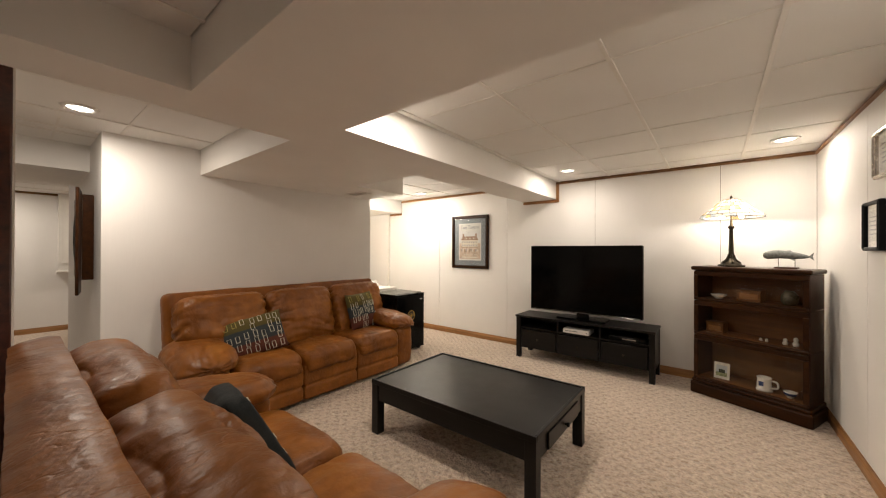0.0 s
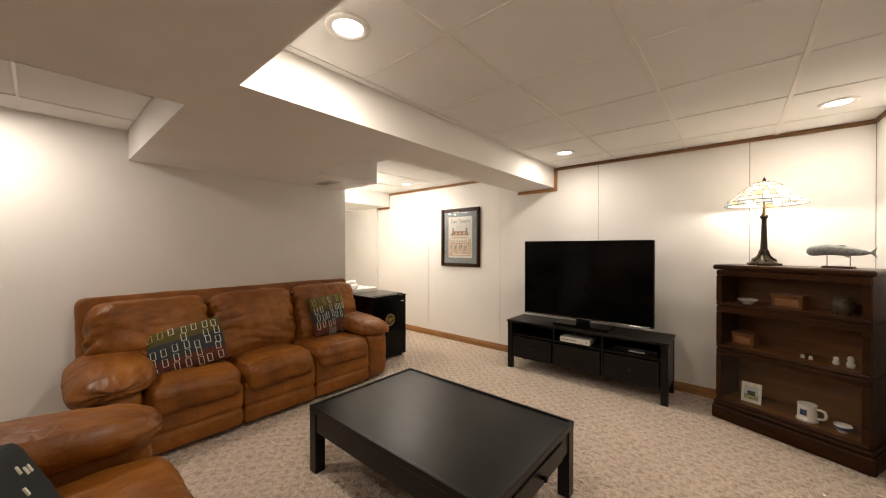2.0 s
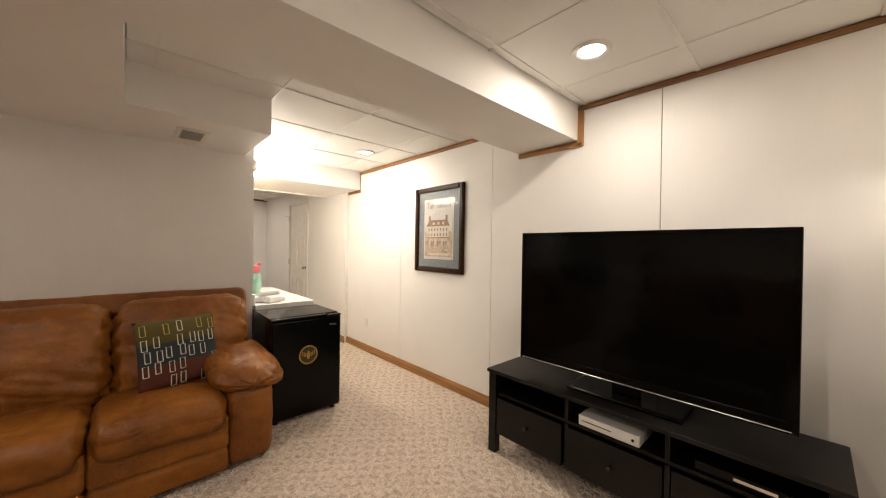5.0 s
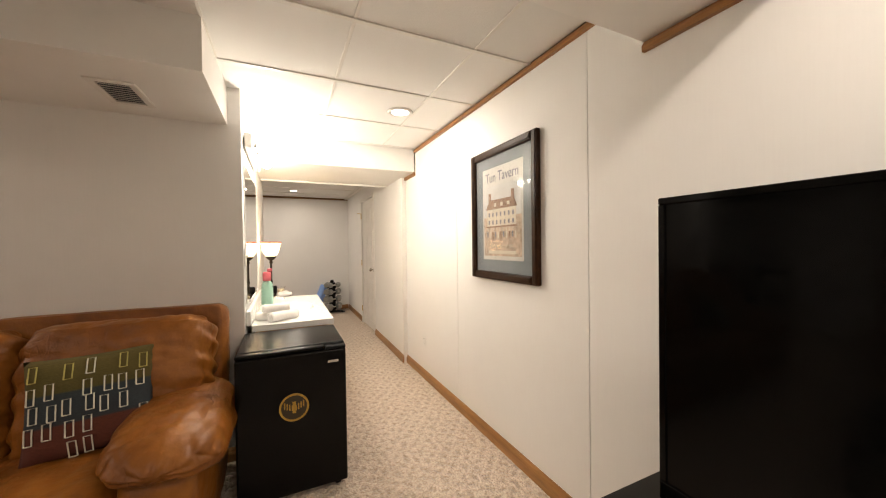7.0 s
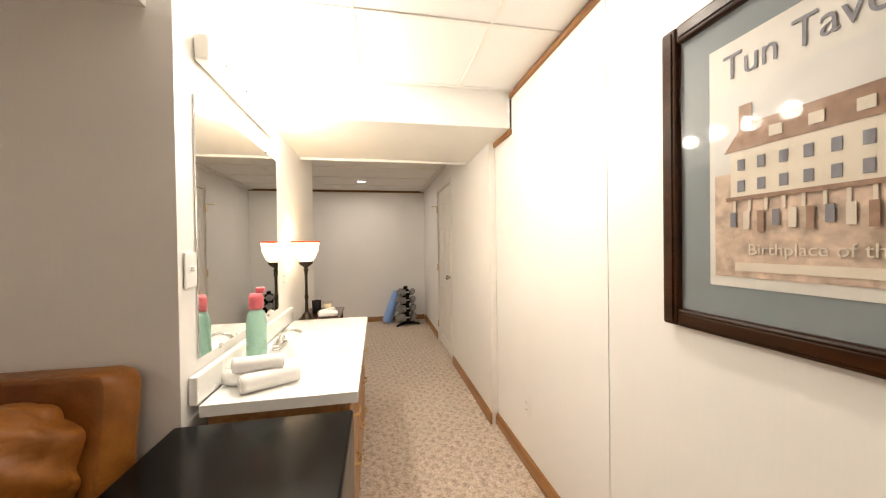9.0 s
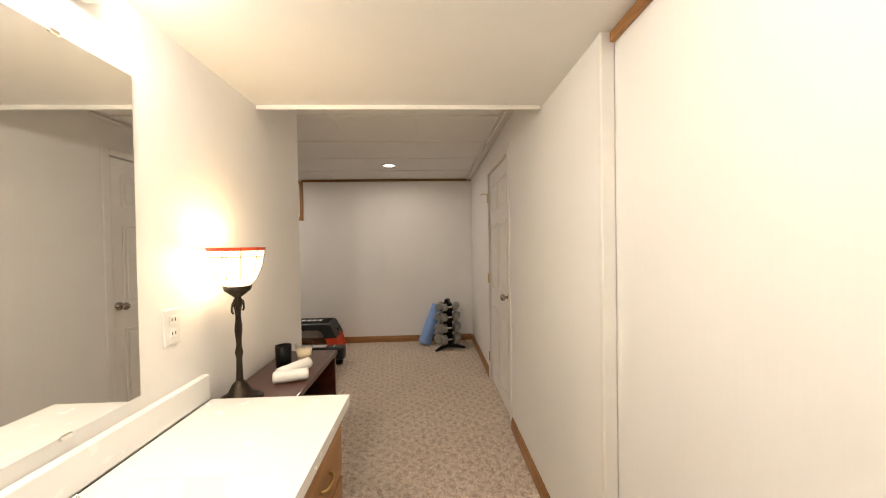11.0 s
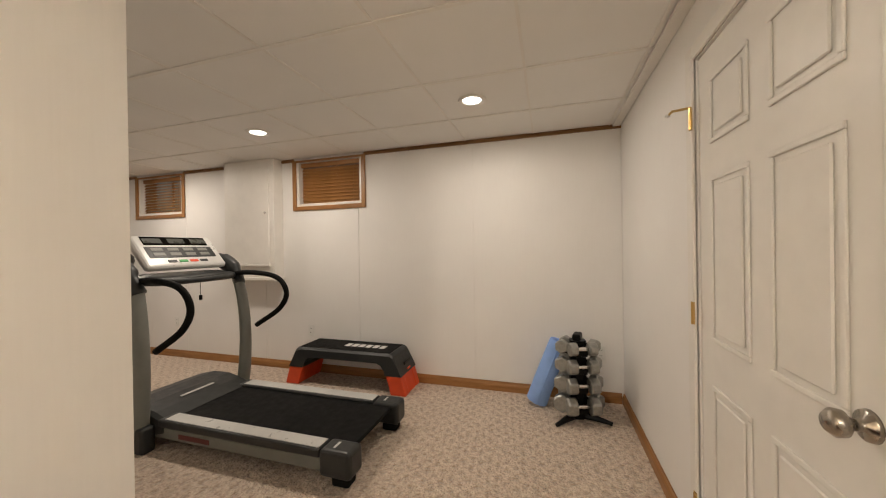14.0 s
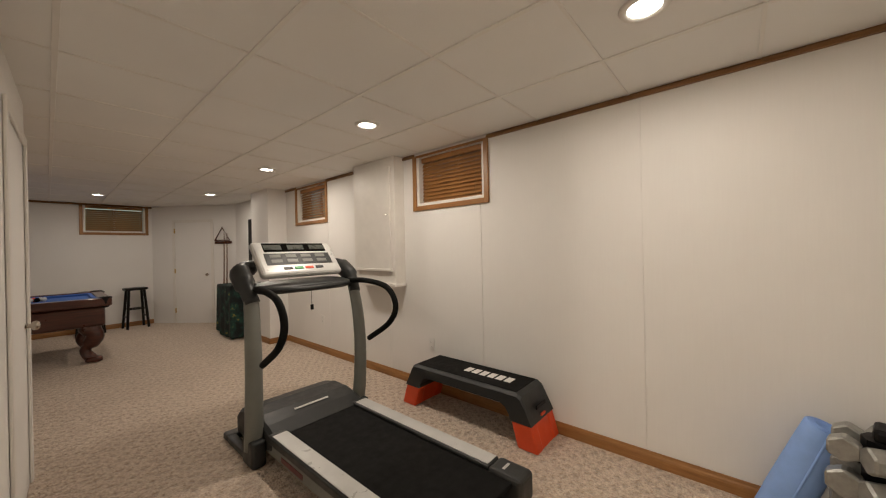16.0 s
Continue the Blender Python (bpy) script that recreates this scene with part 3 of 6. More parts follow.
structure("trim_jog", box((-4.56, 4.55, 0.085), (-4.535, NORTH - 0.002, LOW), 0.004), PAINT_TRIM, "white strip covering the wall joint", "trim")


# ---- lounge ----
def padded(size, power, seed, cuts=36, fold=0.010, gather=(0, 0), seam=None, shape=None):
    """Soft upholstery about its centre. fold: depth of wrinkles; gather: pleat depth at the x and the -y ends; seam: height of a stitched groove."""
    bm = bmesh.new()
    bmesh.ops.create_cube(bm, size=2.0)
    bmesh.ops.subdivide_edges(bm, edges=bm.edges[:], cuts=cuts, use_grid_fill=True)
    off = Vector((seed * 3.7, seed * 1.9, seed * 5.3))
    for v in bm.verts:
        c = v.co.copy()
        q = sum(abs(c[i]) ** power[i] for i in range(3)) ** (-3 / sum(power))
        c *= max(q, 0.55)
        n = c.normalized()
        u = c.copy()
        c = Vector([c[i] * size[i] / 2 for i in range(3)])
        slack = 0.5 + 0.5 * noise.noise(c * 3.1 + off)
        push = 0.9 * noise.noise(c * 4.5 + off)
        bend = noise.noise(c * 3 + off * 2) * 0.7
        long_fold = (1 - min(1, abs(noise.noise(Vector((c.x * 3, c.y * 6, c.z * 11 + bend)) + off)) * 1.6)) ** 3
        cross_fold = (1 - min(1, abs(noise.noise(Vector((c.x * 11 + bend, c.y * 5, c.z * 3)) + off * 3)) * 1.6)) ** 3
        push -= (1.5 * long_fold + 1.0 * cross_fold) * slack
        c += n * push * fold
        if gather[0]:
            near = max(0, (abs(u.x) - 0.55) / 0.45) ** 1.5
            c += n * gather[0] * near * math.sin(c.z * 62 + c.y * 30 + 3 * noise.noise(c * 6 + off))
        if gather[1]:
            near = max(0, (-u.y - 0.45) / 0.55) ** 1.4
            c += n * gather[1] * near * math.sin(9 * math.atan2(u.z, u.x) + 2.5 * noise.noise(c * 5 + off))
        if seam is not None:
            c -= n * 0.016 * math.exp(-((c.z - seam) / 0.013) ** 2)
        v.co = shape(c) if shape else c
    return bm


def sofa(m, width, depth, seats, label, lift=0.0):
    """Pillow-armed leather sofa; it faces local -y, its base is at z = 0."""
    s = thing("sofa", m, label, "sofa", "leather seating")
    w, d = width / 2, depth / 2
    arm = 0.30
    part("base", box((-w + 0.05, -d + 0.10, 0.03), (w - 0.05, d - 0.14, 0.30), 0.03, 3), LEATHER, s, smooth=True)
    inner = width - 2 * arm + 0.06
    sw = inner / seats
    bw = (width - 0.11) / seats

    def seat_form(c):
        front = max(0, -c.y / (depth - 0.2) * 2 - 0.45)
        c.z += 0.022 * (1 - min(1, (2 * c.x / sw) ** 4)) - 0.06 * front ** 2
        return c

    def back_form(c):
        k = max(0.0, 1 - (2 * c.x / bw) ** 2)
        c.y -= 0.045 * k * (1 - (c.z / 0.32) ** 2)
        c.z += 0.01 * k
        return c

    for k in range(seats):
        x = -inner / 2 + sw * (k + 0.5)
        part("front_panel", padded((sw + 0.006, 0.12, 0.31), (34, 5, 14), k + 30, 24, 0.004, seam=-0.03), LEATHER, s, smooth=True, at=pose(x, -d + 0.095, 0.19))
        part("seat_cushion", padded((sw + 0.02, depth - 0.18, 0.22), (9, 5, 3), k + seats, 42, 0.009, (0.003, 0), None, seat_form), LEATHER, s, smooth=True, at=pose(x, -0.10, 0.35, -3))
        part("back_cushion", padded((bw + 0.02, 0.25, 0.60), (9, 2.6, 6), k + 11 * seats, 46, 0.013, (0.009, 0), None, back_form), LEATHER, s, smooth=True, at=pose(-width / 2 + 0.055 + bw * (k + 0.5), d - 0.275, 0.675, -14))
    part("back_frame", padded((width - 0.02, 0.15, 0.85), (60, 3.2, 20), 70 + seats, 44, 0.004), LEATHER, s, smooth=True, at=pose(0, d - 0.115, 0.58, -9))
    for side in (-1, 1):
        part("arm_panel", padded((arm - 0.04, depth - 0.10, 0.48 + lift), (7, 12, 7), 40 + side, 24, 0.005), LEATHER, s, smooth=True, at=pose(side * (w - arm / 2), -0.01, 0.255 + lift / 2))

        def droop(c, side=side):
            front = max(0, -c.y / depth * 2)
            c.z -= 0.03 * front ** 2 + 0.05 * max(0, side * c.x / 0.2) ** 2
            c.z *= 1 - 0.25 * front ** 3
            return c
        part("arm_pillow", padded((arm + 0.13, depth - 0.18, 0.185), (2.9, 4.2, 2.3), 50 + side + seats, 40, 0.011, (0, 0.005), None, droop), LEATHER, s, smooth=True, at=pose(side * (w - arm / 2 + 0.005), -0.09, 0.55 + lift, 4))
    return s


sofa(pose(-2.86, 1.92, 0, 0, 0, 90), 2.28, 0.92, 3, "tan leather three-seat sofa against the cream wall")
sofa(pose(-0.93, 0.515, 0, 0, 0, 180), 1.92, 1.0, 2, "tan leather loveseat with pillowy arms", 0.045)


def coffee_table():
    t = thing("coffee_table", pose(-0.96, 2.135, 0), "black-brown square-legged coffee table with a raised rim", "table")
    x, y, h = 0.655, 0.43, 0.405
    part("tabletop", box((-x + 0.02, -y + 0.02, h - 0.03), (x - 0.02, y - 0.02, h - 0.008), 0.002), BLACK_WOOD, t)
    for nm, lo, hi in (("rim", (-x, -y, h - 0.035), (x, -y + 0.02, h)), ("rim", (-x, y - 0.02, h - 0.035), (x, y, h)),
                       ("rim", (-x, -y + 0.02, h - 0.035), (-x + 0.02, y - 0.02, h)), ("rim", (x - 0.02, -y + 0.02, h - 0.035), (x, y - 0.02, h))):
        part(nm, box(lo, hi, 0.003), BLACK_WOOD, t)
    for sx in (-1, 1):
        for sy in (-1, 1):
            cx, cy = sx * (x - 0.035), sy * (y - 0.035)
            part("leg", box((cx - 0.033, cy - 0.033, 0), (cx + 0.033, cy + 0.033, h - 0.036), 0.003), BLACK_WOOD, t)
        part("apron", box((min(sx * x * 0.985, sx * x * 0.955), -y + 0.07, h - 0.15), (max(sx * x * 0.985, sx * x * 0.955), y - 0.07, h - 0.037), 0.002), BLACK_WOOD, t)
        part("apron", box((-x + 0.07, min(sx * y * 0.98, sx * y * 0.94), h - 0.15), (x - 0.07, max(sx * y * 0.98, sx * y * 0.94), h - 0.037), 0.002), BLACK_WOOD, t)
    part("drawer", box((x - 0.009, -0.26, h - 0.14), (x + 0.004, 0.26, h - 0.045), 0.003), BLACK_WOOD, t)
    part("drawer_pull", lathe([(0, 0), (0.008, 0), (0.008, 0.012), (0.015, 0.018), (0.014, 0.026), (0, 0.028)], steps=14), BLACK, t, at=pose(x + 0.004, 0, h - 0.095, 0, 90, 0), smooth=True)


coffee_table()


def tv_stand():
    s = thing("tv_stand", pose(-0.835, 4.325, 0), "black-brown television bench with three drawers", "tv stand")
    x, y, h = 0.785, 0.21, 0.545
    part("top", box((-x, -y - 0.01, h - 0.022), (x, y, h), 0.003), BLACK_WOOD, s)
    for sx in (-1, 1):
        for sy in (-1, 1):
            cx, cy = sx * (x - 0.035), sy * (y - 0.03)
            part("leg", box((cx - 0.028, cy - 0.024, 0), (cx + 0.028, cy + 0.024, h - 0.023), 0.002), BLACK_WOOD, s)
        a, b = sorted((sx * (x - 0.012), sx * (x - 0.03)))
        part("side_panel", box((a, -y + 0.055, 0.13), (b, y - 0.055, h - 0.023)), BLACK_WOOD, s)
    part("back_panel", box((-x + 0.064, y - 0.012, 0.13), (x - 0.064, y - 0.004, h - 0.023)), BLACK_WOOD, s)
    part("bottom_panel", box((-x + 0.064, -y + 0.03, 0.13), (x - 0.064, y - 0.013, 0.148)), BLACK_WOOD, s)
    part("shelf", box((-x + 0.064, -y + 0.03, 0.375), (x - 0.064, y - 0.013, 0.393)), BLACK_WOOD, s)
    for cx in (-0.24, 0.24):
        part("divider", box((cx - 0.01, -y + 0.02, 0.149), (cx + 0.01, y - 0.013, 0.374)), BLACK_WOOD, s)
        part("divider", box((cx - 0.01, -y + 0.02, 0.394), (cx + 0.01, y - 0.013, h - 0.023)), BLACK_WOOD, s)
    for cx in (-0.485, 0.0, 0.485):
        d = part("drawer", box((cx - 0.225, -y + 0.004, 0.135), (cx + 0.225, -y + 0.019, 0.365), 0.003), BLACK_WOOD, s)
        part("knob", lathe([(0, 0), (0.006, 0), (0.006, 0.012), (0.013, 0.017), (0.012, 0.024), (0, 0.026)], steps=14), BRONZE, d, at=pose(cx, -y + 0.004, 0.255, 90, 0, 0), smooth=True)
    g = thing("game_console", pose(-0.86, 4.26, 0.393), "slim white game console on the bench shelf", "console")
    part("body", box((-0.15, -0.12, 0.004), (0.15, 0.1, 0.058), 0.006), WHITE, g)
    part("disc_slot", box((-0.13, -0.1215, 0.03), (0.02, -0.119, 0.034)), BLACK, g)
    part("button", lathe([(0, 0), (0.007, 0), (0.006, 0.003), (0, 0.003)], steps=12), BLACK, g, at=pose(0.12, -0.12, 0.03, 90))
    p = thing("media_player", pose(-0.32, 4.27, 0.393), "low black disc player on the bench shelf", "player")
    part("body", box((-0.18, -0.11, 0.004), (0.18, 0.1, 0.045), 0.004), GLOSS_BLACK, p)
    part("display", box((-0.05, -0.1115, 0.018), (0.08, -0.1095, 0.03)), CHROME, p)


tv_stand()


def television():
    t = thing("television", pose(-0.835, 4.30, 0.545), "large black flat-screen television, switched off", "television")
    w = 0.645
    part("panel_body", box((-w, -0.012, 0.075), (w, 0.05, 0.895), 0.008), BLACK, t)
    part("screen", box((-w + 0.018, -0.0165, 0.125), (w - 0.018, -0.0125, 0.877)), GLOSS_BLACK, t)
    for lo, hi in (((-w, -0.022, 0.877), (w, -0.0125, 0.896)), ((-w, -0.022, 0.074), (w, -0.0125, 0.124)),
                   ((-w, -0.022, 0.124), (-w + 0.018, -0.0125, 0.877)), ((w - 0.018, -0.022, 0.124), (w, -0.0125, 0.877))):
        part("bezel", box(lo, hi, 0.003), GLOSS_BLACK, t)
    part("trim_strip", tube([(-w + 0.02, -0.023, 0.083), (w - 0.02, -0.023, 0.083)], 0.0035, 8), CHROME, t, "thin shiny strip under the screen")
    part("neck", box((-0.07, 0.0, 0.02), (0.07, 0.05, 0.11), 0.012), BLACK, t)
    part("foot", box((-0.28, -0.10, 0.0), (0.28, 0.16, 0.022), 0.008), GLOSS_BLACK, t)


television()

# bookcase, set slantwise in the corner
BC = pose(0.699, 4.182, 0, 0, 0, -23)


def bookcase():
    b = thing("bookcase", BC, "dark walnut sectional bookcase with glass doors", "bookcase")
    w, d = 0.402, 0.16
    part("plinth", box((-w - 0.025, -d - 0.03, 0), (w + 0.025, d, 0.11), 0.012), WALNUT, b)
    part("plinth_mould", box((-w - 0.015, -d - 0.022, 0.111), (w + 0.015, d, 0.145), 0.012), WALNUT, b)
    z = 0.146
    for k, hh in enumerate((0.425, 0.335, 0.29)):
        u = part("section", box((-w, d - 0.014, z), (w, d, z + hh - 0.004)), WALNUT_IN, b)
        for sx in (-1, 1):
            a, c = sorted((sx * w, sx * (w - 0.022)))
            part("side", box((a, -d, z), (c, d - 0.015, z + hh - 0.004), 0.003), WALNUT, u)
        part("shelf", box((-w + 0.023, -d + 0.012, z), (w - 0.023, d - 0.015, z + 0.02)), WALNUT_IN, u)
        part("head", box((-w + 0.023, -d + 0.012, z + hh - 0.024), (w - 0.023, d - 0.015, z + hh - 0.004)), WALNUT_IN, u)
        f = -d - 0.002
        part("door_rail", box((-w + 0.001, f - 0.016, z + hh - 0.05), (w - 0.001, f, z + hh - 0.006), 0.008), WALNUT, u)
        part("door_rail", box((-w + 0.001, f - 0.022, z), (w - 0.001, f, z + 0.03), 0.011), WALNUT, u)
        for sx in (-1, 1):
            a, c = sorted((sx * (w - 0.001), sx * (w - 0.038)))
            part("door_stile", box((a, f - 0.014, z + 0.031), (c, f, z + hh - 0.051), 0.003), WALNUT, u)
        g = part("glass", box((-w + 0.039, f - 0.008, z + 0.031), (w - 0.039, f - 0.005, z + hh - 0.051)), GLASS, u, "clear glass door pane")
        g.visible_shadow = False
        z += hh
    part("top", box((-w - 0.02, -d - 0.03, z), (w + 0.02, d, z + 0.038), 0.014, 3), WALNUT, b)
    return z + 0.038


BC_TOP = bookcase()


def on_case(x, y, z, rz=0):
    return BC @ pose(x, y, z, 0, 0, rz)


STAINED = []
for nm, col in (("amber", (0.80, 0.62, 0.33)), ("cream", (0.86, 0.83, 0.74)), ("sage", (0.55, 0.57, 0.44)), ("sky", (0.50, 0.56, 0.62))):
    m, t, p = nodes_of("stained_glass_" + nm)
    p.inputs["Base Color"].default_value = (*col, 1)
    p.inputs["Roughness"].default_value = 0.25
    p.inputs["Transmission Weight"].default_value = 0.0
    tl = t.nodes.new("ShaderNodeBsdfTranslucent")
    tl.inputs[0].default_value = (*col, 1)
    ms = t.nodes.new("ShaderNodeMixShader")
    ms.inputs[0].default_value = 0.34
    t.links.new(p.outputs[0], ms.inputs[1])
    t.links.new(tl.outputs[0], ms.inputs[2])
    t.links.new(ms.outputs[0], t.nodes["Material Output"].inputs[0])
    STAINED.append(m)


def stained_shade(rings, steps, seed, lead=0.0022):
    """Leaded glass: small bulged panes in rows, with dark came between them."""
    rnd = random.Random(seed)
    glass, came = bmesh.new(), bmesh.new()
    for (r0, z0), (r1, z1) in zip(rings, rings[1:]):
        for k in range(steps):
            a0, a1 = 2 * math.pi * k / steps, 2 * math.pi * (k + 1) / steps
            q = [glass.verts.new((r * math.cos(a), r * math.sin(a), z)) for r, a, z in ((r0, a0, z0), (r0, a1, z0), (r1, a1, z1), (r1, a0, z1))]
            f = glass.faces.new(q)
            f.material_index = rnd.choice((1, 1, 1, 1, 1, 0, 1, 3, 1, 2, 1))
            if (k + int(r0 * 100)) % 2 == 0:
                add_tube(came, [(r0 * math.cos(a0), r0 * math.sin(a0), z0), (r1 * math.cos(a0), r1 * math.sin(a0), z1)], lead, 5)
    for r, z in rings:
        add_tube(came, [(r * math.cos(a), r * math.sin(a), z) for a in [2 * math.pi * k / steps for k in range(steps + 1)]], lead, 5)
    bmesh.ops.solidify(glass, geom=glass.faces[:], thickness=0.002)
    return glass, came


def table_lamp():
    l = thing("table_lamp", on_case(-0.175, 0.02, BC_TOP) @ Matrix.Diagonal((0.78, 0.78, 1, 1)), "leaded-glass table lamp with a dark bronze foot, lit", "lamp")
    part("foot", lathe([(0, 0), (0.115, 0), (0.12, 0.012), (0.10, 0.024), (0.095, 0.034), (0.06, 0.05), (0.035, 0.08), (0, 0.08)], steps=16), BRONZE, l, smooth=True)
    for k in range(6):
        a = math.pi * k / 3
        part("scroll", tube(spline([(0.095 * math.cos(a), 0.095 * math.sin(a), 0.036), (0.05 * math.cos(a), 0.05 * math.sin(a), 0.065), (0.026 * math.cos(a), 0.026 * math.sin(a), 0.12)], 5), [0.011] * 6 + [0.009] * 4 + [0.006], 7), BRONZE, l, smooth=True)
    part("plinth", box((-0.10, -0.10, 0.0), (0.10, 0.10, 0.018), 0.006), BRONZE, l, at=pose(0, 0, 0, 0, 0, 45))
    part("stem", lathe([(0.034, 0.07), (0.027, 0.14), (0.022, 0.26), (0.019, 0.355), (0.032, 0.368), (0.034, 0.38), (0.018, 0.395), (0.011, 0.45), (0.006, 0.63), (0, 0.63)], steps=14), BRONZE, l, smooth=True)
    g, c = stained_shade([(0.03, 0.645), (0.085, 0.634), (0.135, 0.605), (0.185, 0.568), (0.24, 0.528), (0.295, 0.493), (0.31, 0.466)], 30, 5, 0.0026)
    sh = part("shade", g, STAINED, l, "amber and cream leaded glass shade")
    part("lead", c, BRONZE, sh)
    part("finial", lathe([(0, 0.632), (0.024, 0.636), (0.012, 0.648), (0.015, 0.662), (0.005, 0.675), (0, 0.69)], steps=12), BRONZE, l, smooth=True)
    for sx in (-1, 1):
        part("bulb", lathe([(0, -0.036), (0.016, -0.032), (0.027, -0.005), (0.022, 0.018), (0.012, 0.036), (0, 0.038)], (sx * 0.10, 0, 0.49), 14), BULB_GLOW, l, smooth=True).visible_shadow = False
        part("socket_arm", tube([(0, 0, 0.55), (sx * 0.05, 0, 0.556), (sx * 0.10, 0, 0.53)], 0.006, 8), BRONZE, l)
    part("pull_chain", tube([(0.03, -0.06, 0.51), (0.032, -0.06, 0.38)], 0.002, 6), BRASS, l)


table_lamp()


def fish():
    f = thing("fish_model", on_case(0.225, -0.02, BC_TOP) @ Matrix.Diagonal((0.8, 0.8, 0.9, 1)), "grey carved fish model on a small stand", "ornament")
    part("base", box((-0.09, -0.035, 0), (0.09, 0.035, 0.016), 0.003), MAHOGANY, f)
    for x in (-0.065, 0.065):
        part("rod", tube([(x, 0, 0.016), (x, 0, 0.10)], 0.003, 8), BRONZE, f)
    body = spline([(-0.19, 0, 0.115), (-0.15, 0, 0.125), (-0.06, 0, 0.135), (0.05, 0, 0.125), (0.13, 0, 0.117), (0.175, 0, 0.115)], 5)
    n = len(body)
    rs = [0.004 + 0.037 * math.sin(math.pi * min(1, (k / (n - 1)) ** 0.62)) ** 0.8 for k in range(n)]
    rs = [max(r, 0.008) for r in rs]
    scales = plain("fish_paint", (0.24, 0.26, 0.25), 0.4, 0.2, vary=0.35, scale=45)
    part("body", tube(body, rs, 14, 0.6), scales, f, smooth=True)
    for nm, pts in (("tail", [(0.165, 0.115), (0.205, 0.155), (0.195, 0.115), (0.205, 0.08)]), ("back_fin", [(-0.04, 0.165), (0.03, 0.172), (0.05, 0.155)]),
                    ("belly_fin", [(0.02, 0.095), (0.06, 0.075), (0.06, 0.1)])):
        bm = bmesh.new()
        for y in (-0.003, 0.003):
            bm.faces.new([bm.verts.new((x, y, z)) for x, z in pts])
        bm.verts.ensure_lookup_table()
        k = len(pts)
        for i in range(k):
            bm.faces.new([bm.verts[i], bm.verts[(i + 1) % k], bm.verts[k + (i + 1) % k], bm.verts[k + i]])
        part(nm, bm, scales, f)


fish()


def case_items():
    z0, z1, z2 = 0.166, 0.591, 0.926
    PAPER = plain("print_paper", (0.72, 0.7, 0.6), 0.5, vary=0.15, scale=30)
    GREENISH = plain("print_green", (0.30, 0.33, 0.16), 0.6, vary=0.4, scale=40)
    c = thing("picture_card", on_case(-0.22, -0.06, z0, 8), "small framed landscape card leaning in the bookcase", "picture")
    part("card", box((-0.06, -0.004, 0), (0.06, 0.004, 0.15), 0.002), PAPER, c, at=pose(0, 0, 0, -10))
    part("print", box((-0.042, -0.0062, 0.025), (0.042, -0.0044, 0.125)), plain("print_sky", (0.5, 0.55, 0.55), 0.6, vary=0.2), c, at=pose(0, 0, 0, -10))
    part("field", box((-0.042, -0.0082, 0.025), (0.042, -0.0064, 0.06)), GREENISH, c, at=pose(0, 0, 0, -10))
    part("tree", box((-0.022, -0.0096, 0.055), (0.026, -0.0084, 0.088), 0.001), plain("print_tree", (0.05, 0.06, 0.03), 0.7), c, at=pose(0, 0, 0, -10))
    m = thing("beer_mug", on_case(0.09, -0.05, z0), "cream stoneware mug with a printed band", "mug")
    part("body", lathe([(0, 0), (0.056, 0), (0.058, 0.012), (0.05, 0.02), (0.048, 0.10), (0.052, 0.115), (0.047, 0.116), (0.043, 0.02), (0, 0.016)], steps=22), PORCELAIN, m, smooth=True)
    part("handle", tube(spline([(0.046, 0, 0.095), (0.085, 0, 0.09), (0.088, 0, 0.045), (0.048, 0, 0.03)], 6), 0.008, 8), PORCELAIN, m, smooth=True)
    part("printed_mark", box((-0.022, -0.052, 0.045), (0.012, -0.047, 0.085), 0.002), BLUE_INK, m, "blue printed mark")
    bo = thing("small_bowl", on_case(0.26, -0.06, z0), "small blue and white bowl", "bowl")
    part("body", lathe([(0, 0), (0.022, 0), (0.024, 0.008), (0.038, 0.03), (0.042, 0.05), (0.038, 0.05), (0.032, 0.03), (0, 0.012)], steps=20), PORCELAIN, bo, smooth=True)
    part("band", lathe([(0.0335, 0.02), (0.0400, 0.032), (0.0425, 0.043), (0.041, 0.043), (0.036, 0.03), (0.032, 0.02)], steps=20), BLUE_INK, bo)
    for x, h in ((0.36, 0.11), (0.325, 0.07)):
        v = thing("glass_tumbler", on_case(x, -0.03, z0), "clear glass tumbler in the bookcase", "glass")
        part("body", lathe([(0, 0), (0.022, 0), (0.025, h), (0.0225, h), (0.02, 0.01), (0, 0.008)], steps=18), PORCELAIN if h > 0.1 else GLASS, v, smooth=True)
    for x, zz, w in ((-0.28, z1, 0.14), (-0.02, z2, 0.17)):
        k = thing("wooden_box", on_case(x, 0.0, zz), "small honey-coloured wooden box on a shelf", "box")
        part("body", box((-w / 2, -0.05, 0), (w / 2, 0.05, 0.085), 0.004), WALNUT_IN, k)
        part("lid", box((-w / 2 - 0.004, -0.054, 0.086), (w / 2 + 0.004, 0.054, 0.105), 0.004), WALNUT_IN, k)
        part("front_panel", box((-w / 2 + 0.02, -0.0535, 0.02), (w / 2 - 0.02, -0.0505, 0.07), 0.001), OAK_X, k)
    d = thing("shallow_dish", on_case(-0.25, -0.04, z2), "shallow patterned china dish", "dish")
    part("body", lathe([(0, 0), (0.03, 0), (0.032, 0.01), (0.06, 0.03), (0.064, 0.042), (0.06, 0.042), (0.03, 0.014), (0, 0.012)], steps=22), PORCELAIN, d, smooth=True)
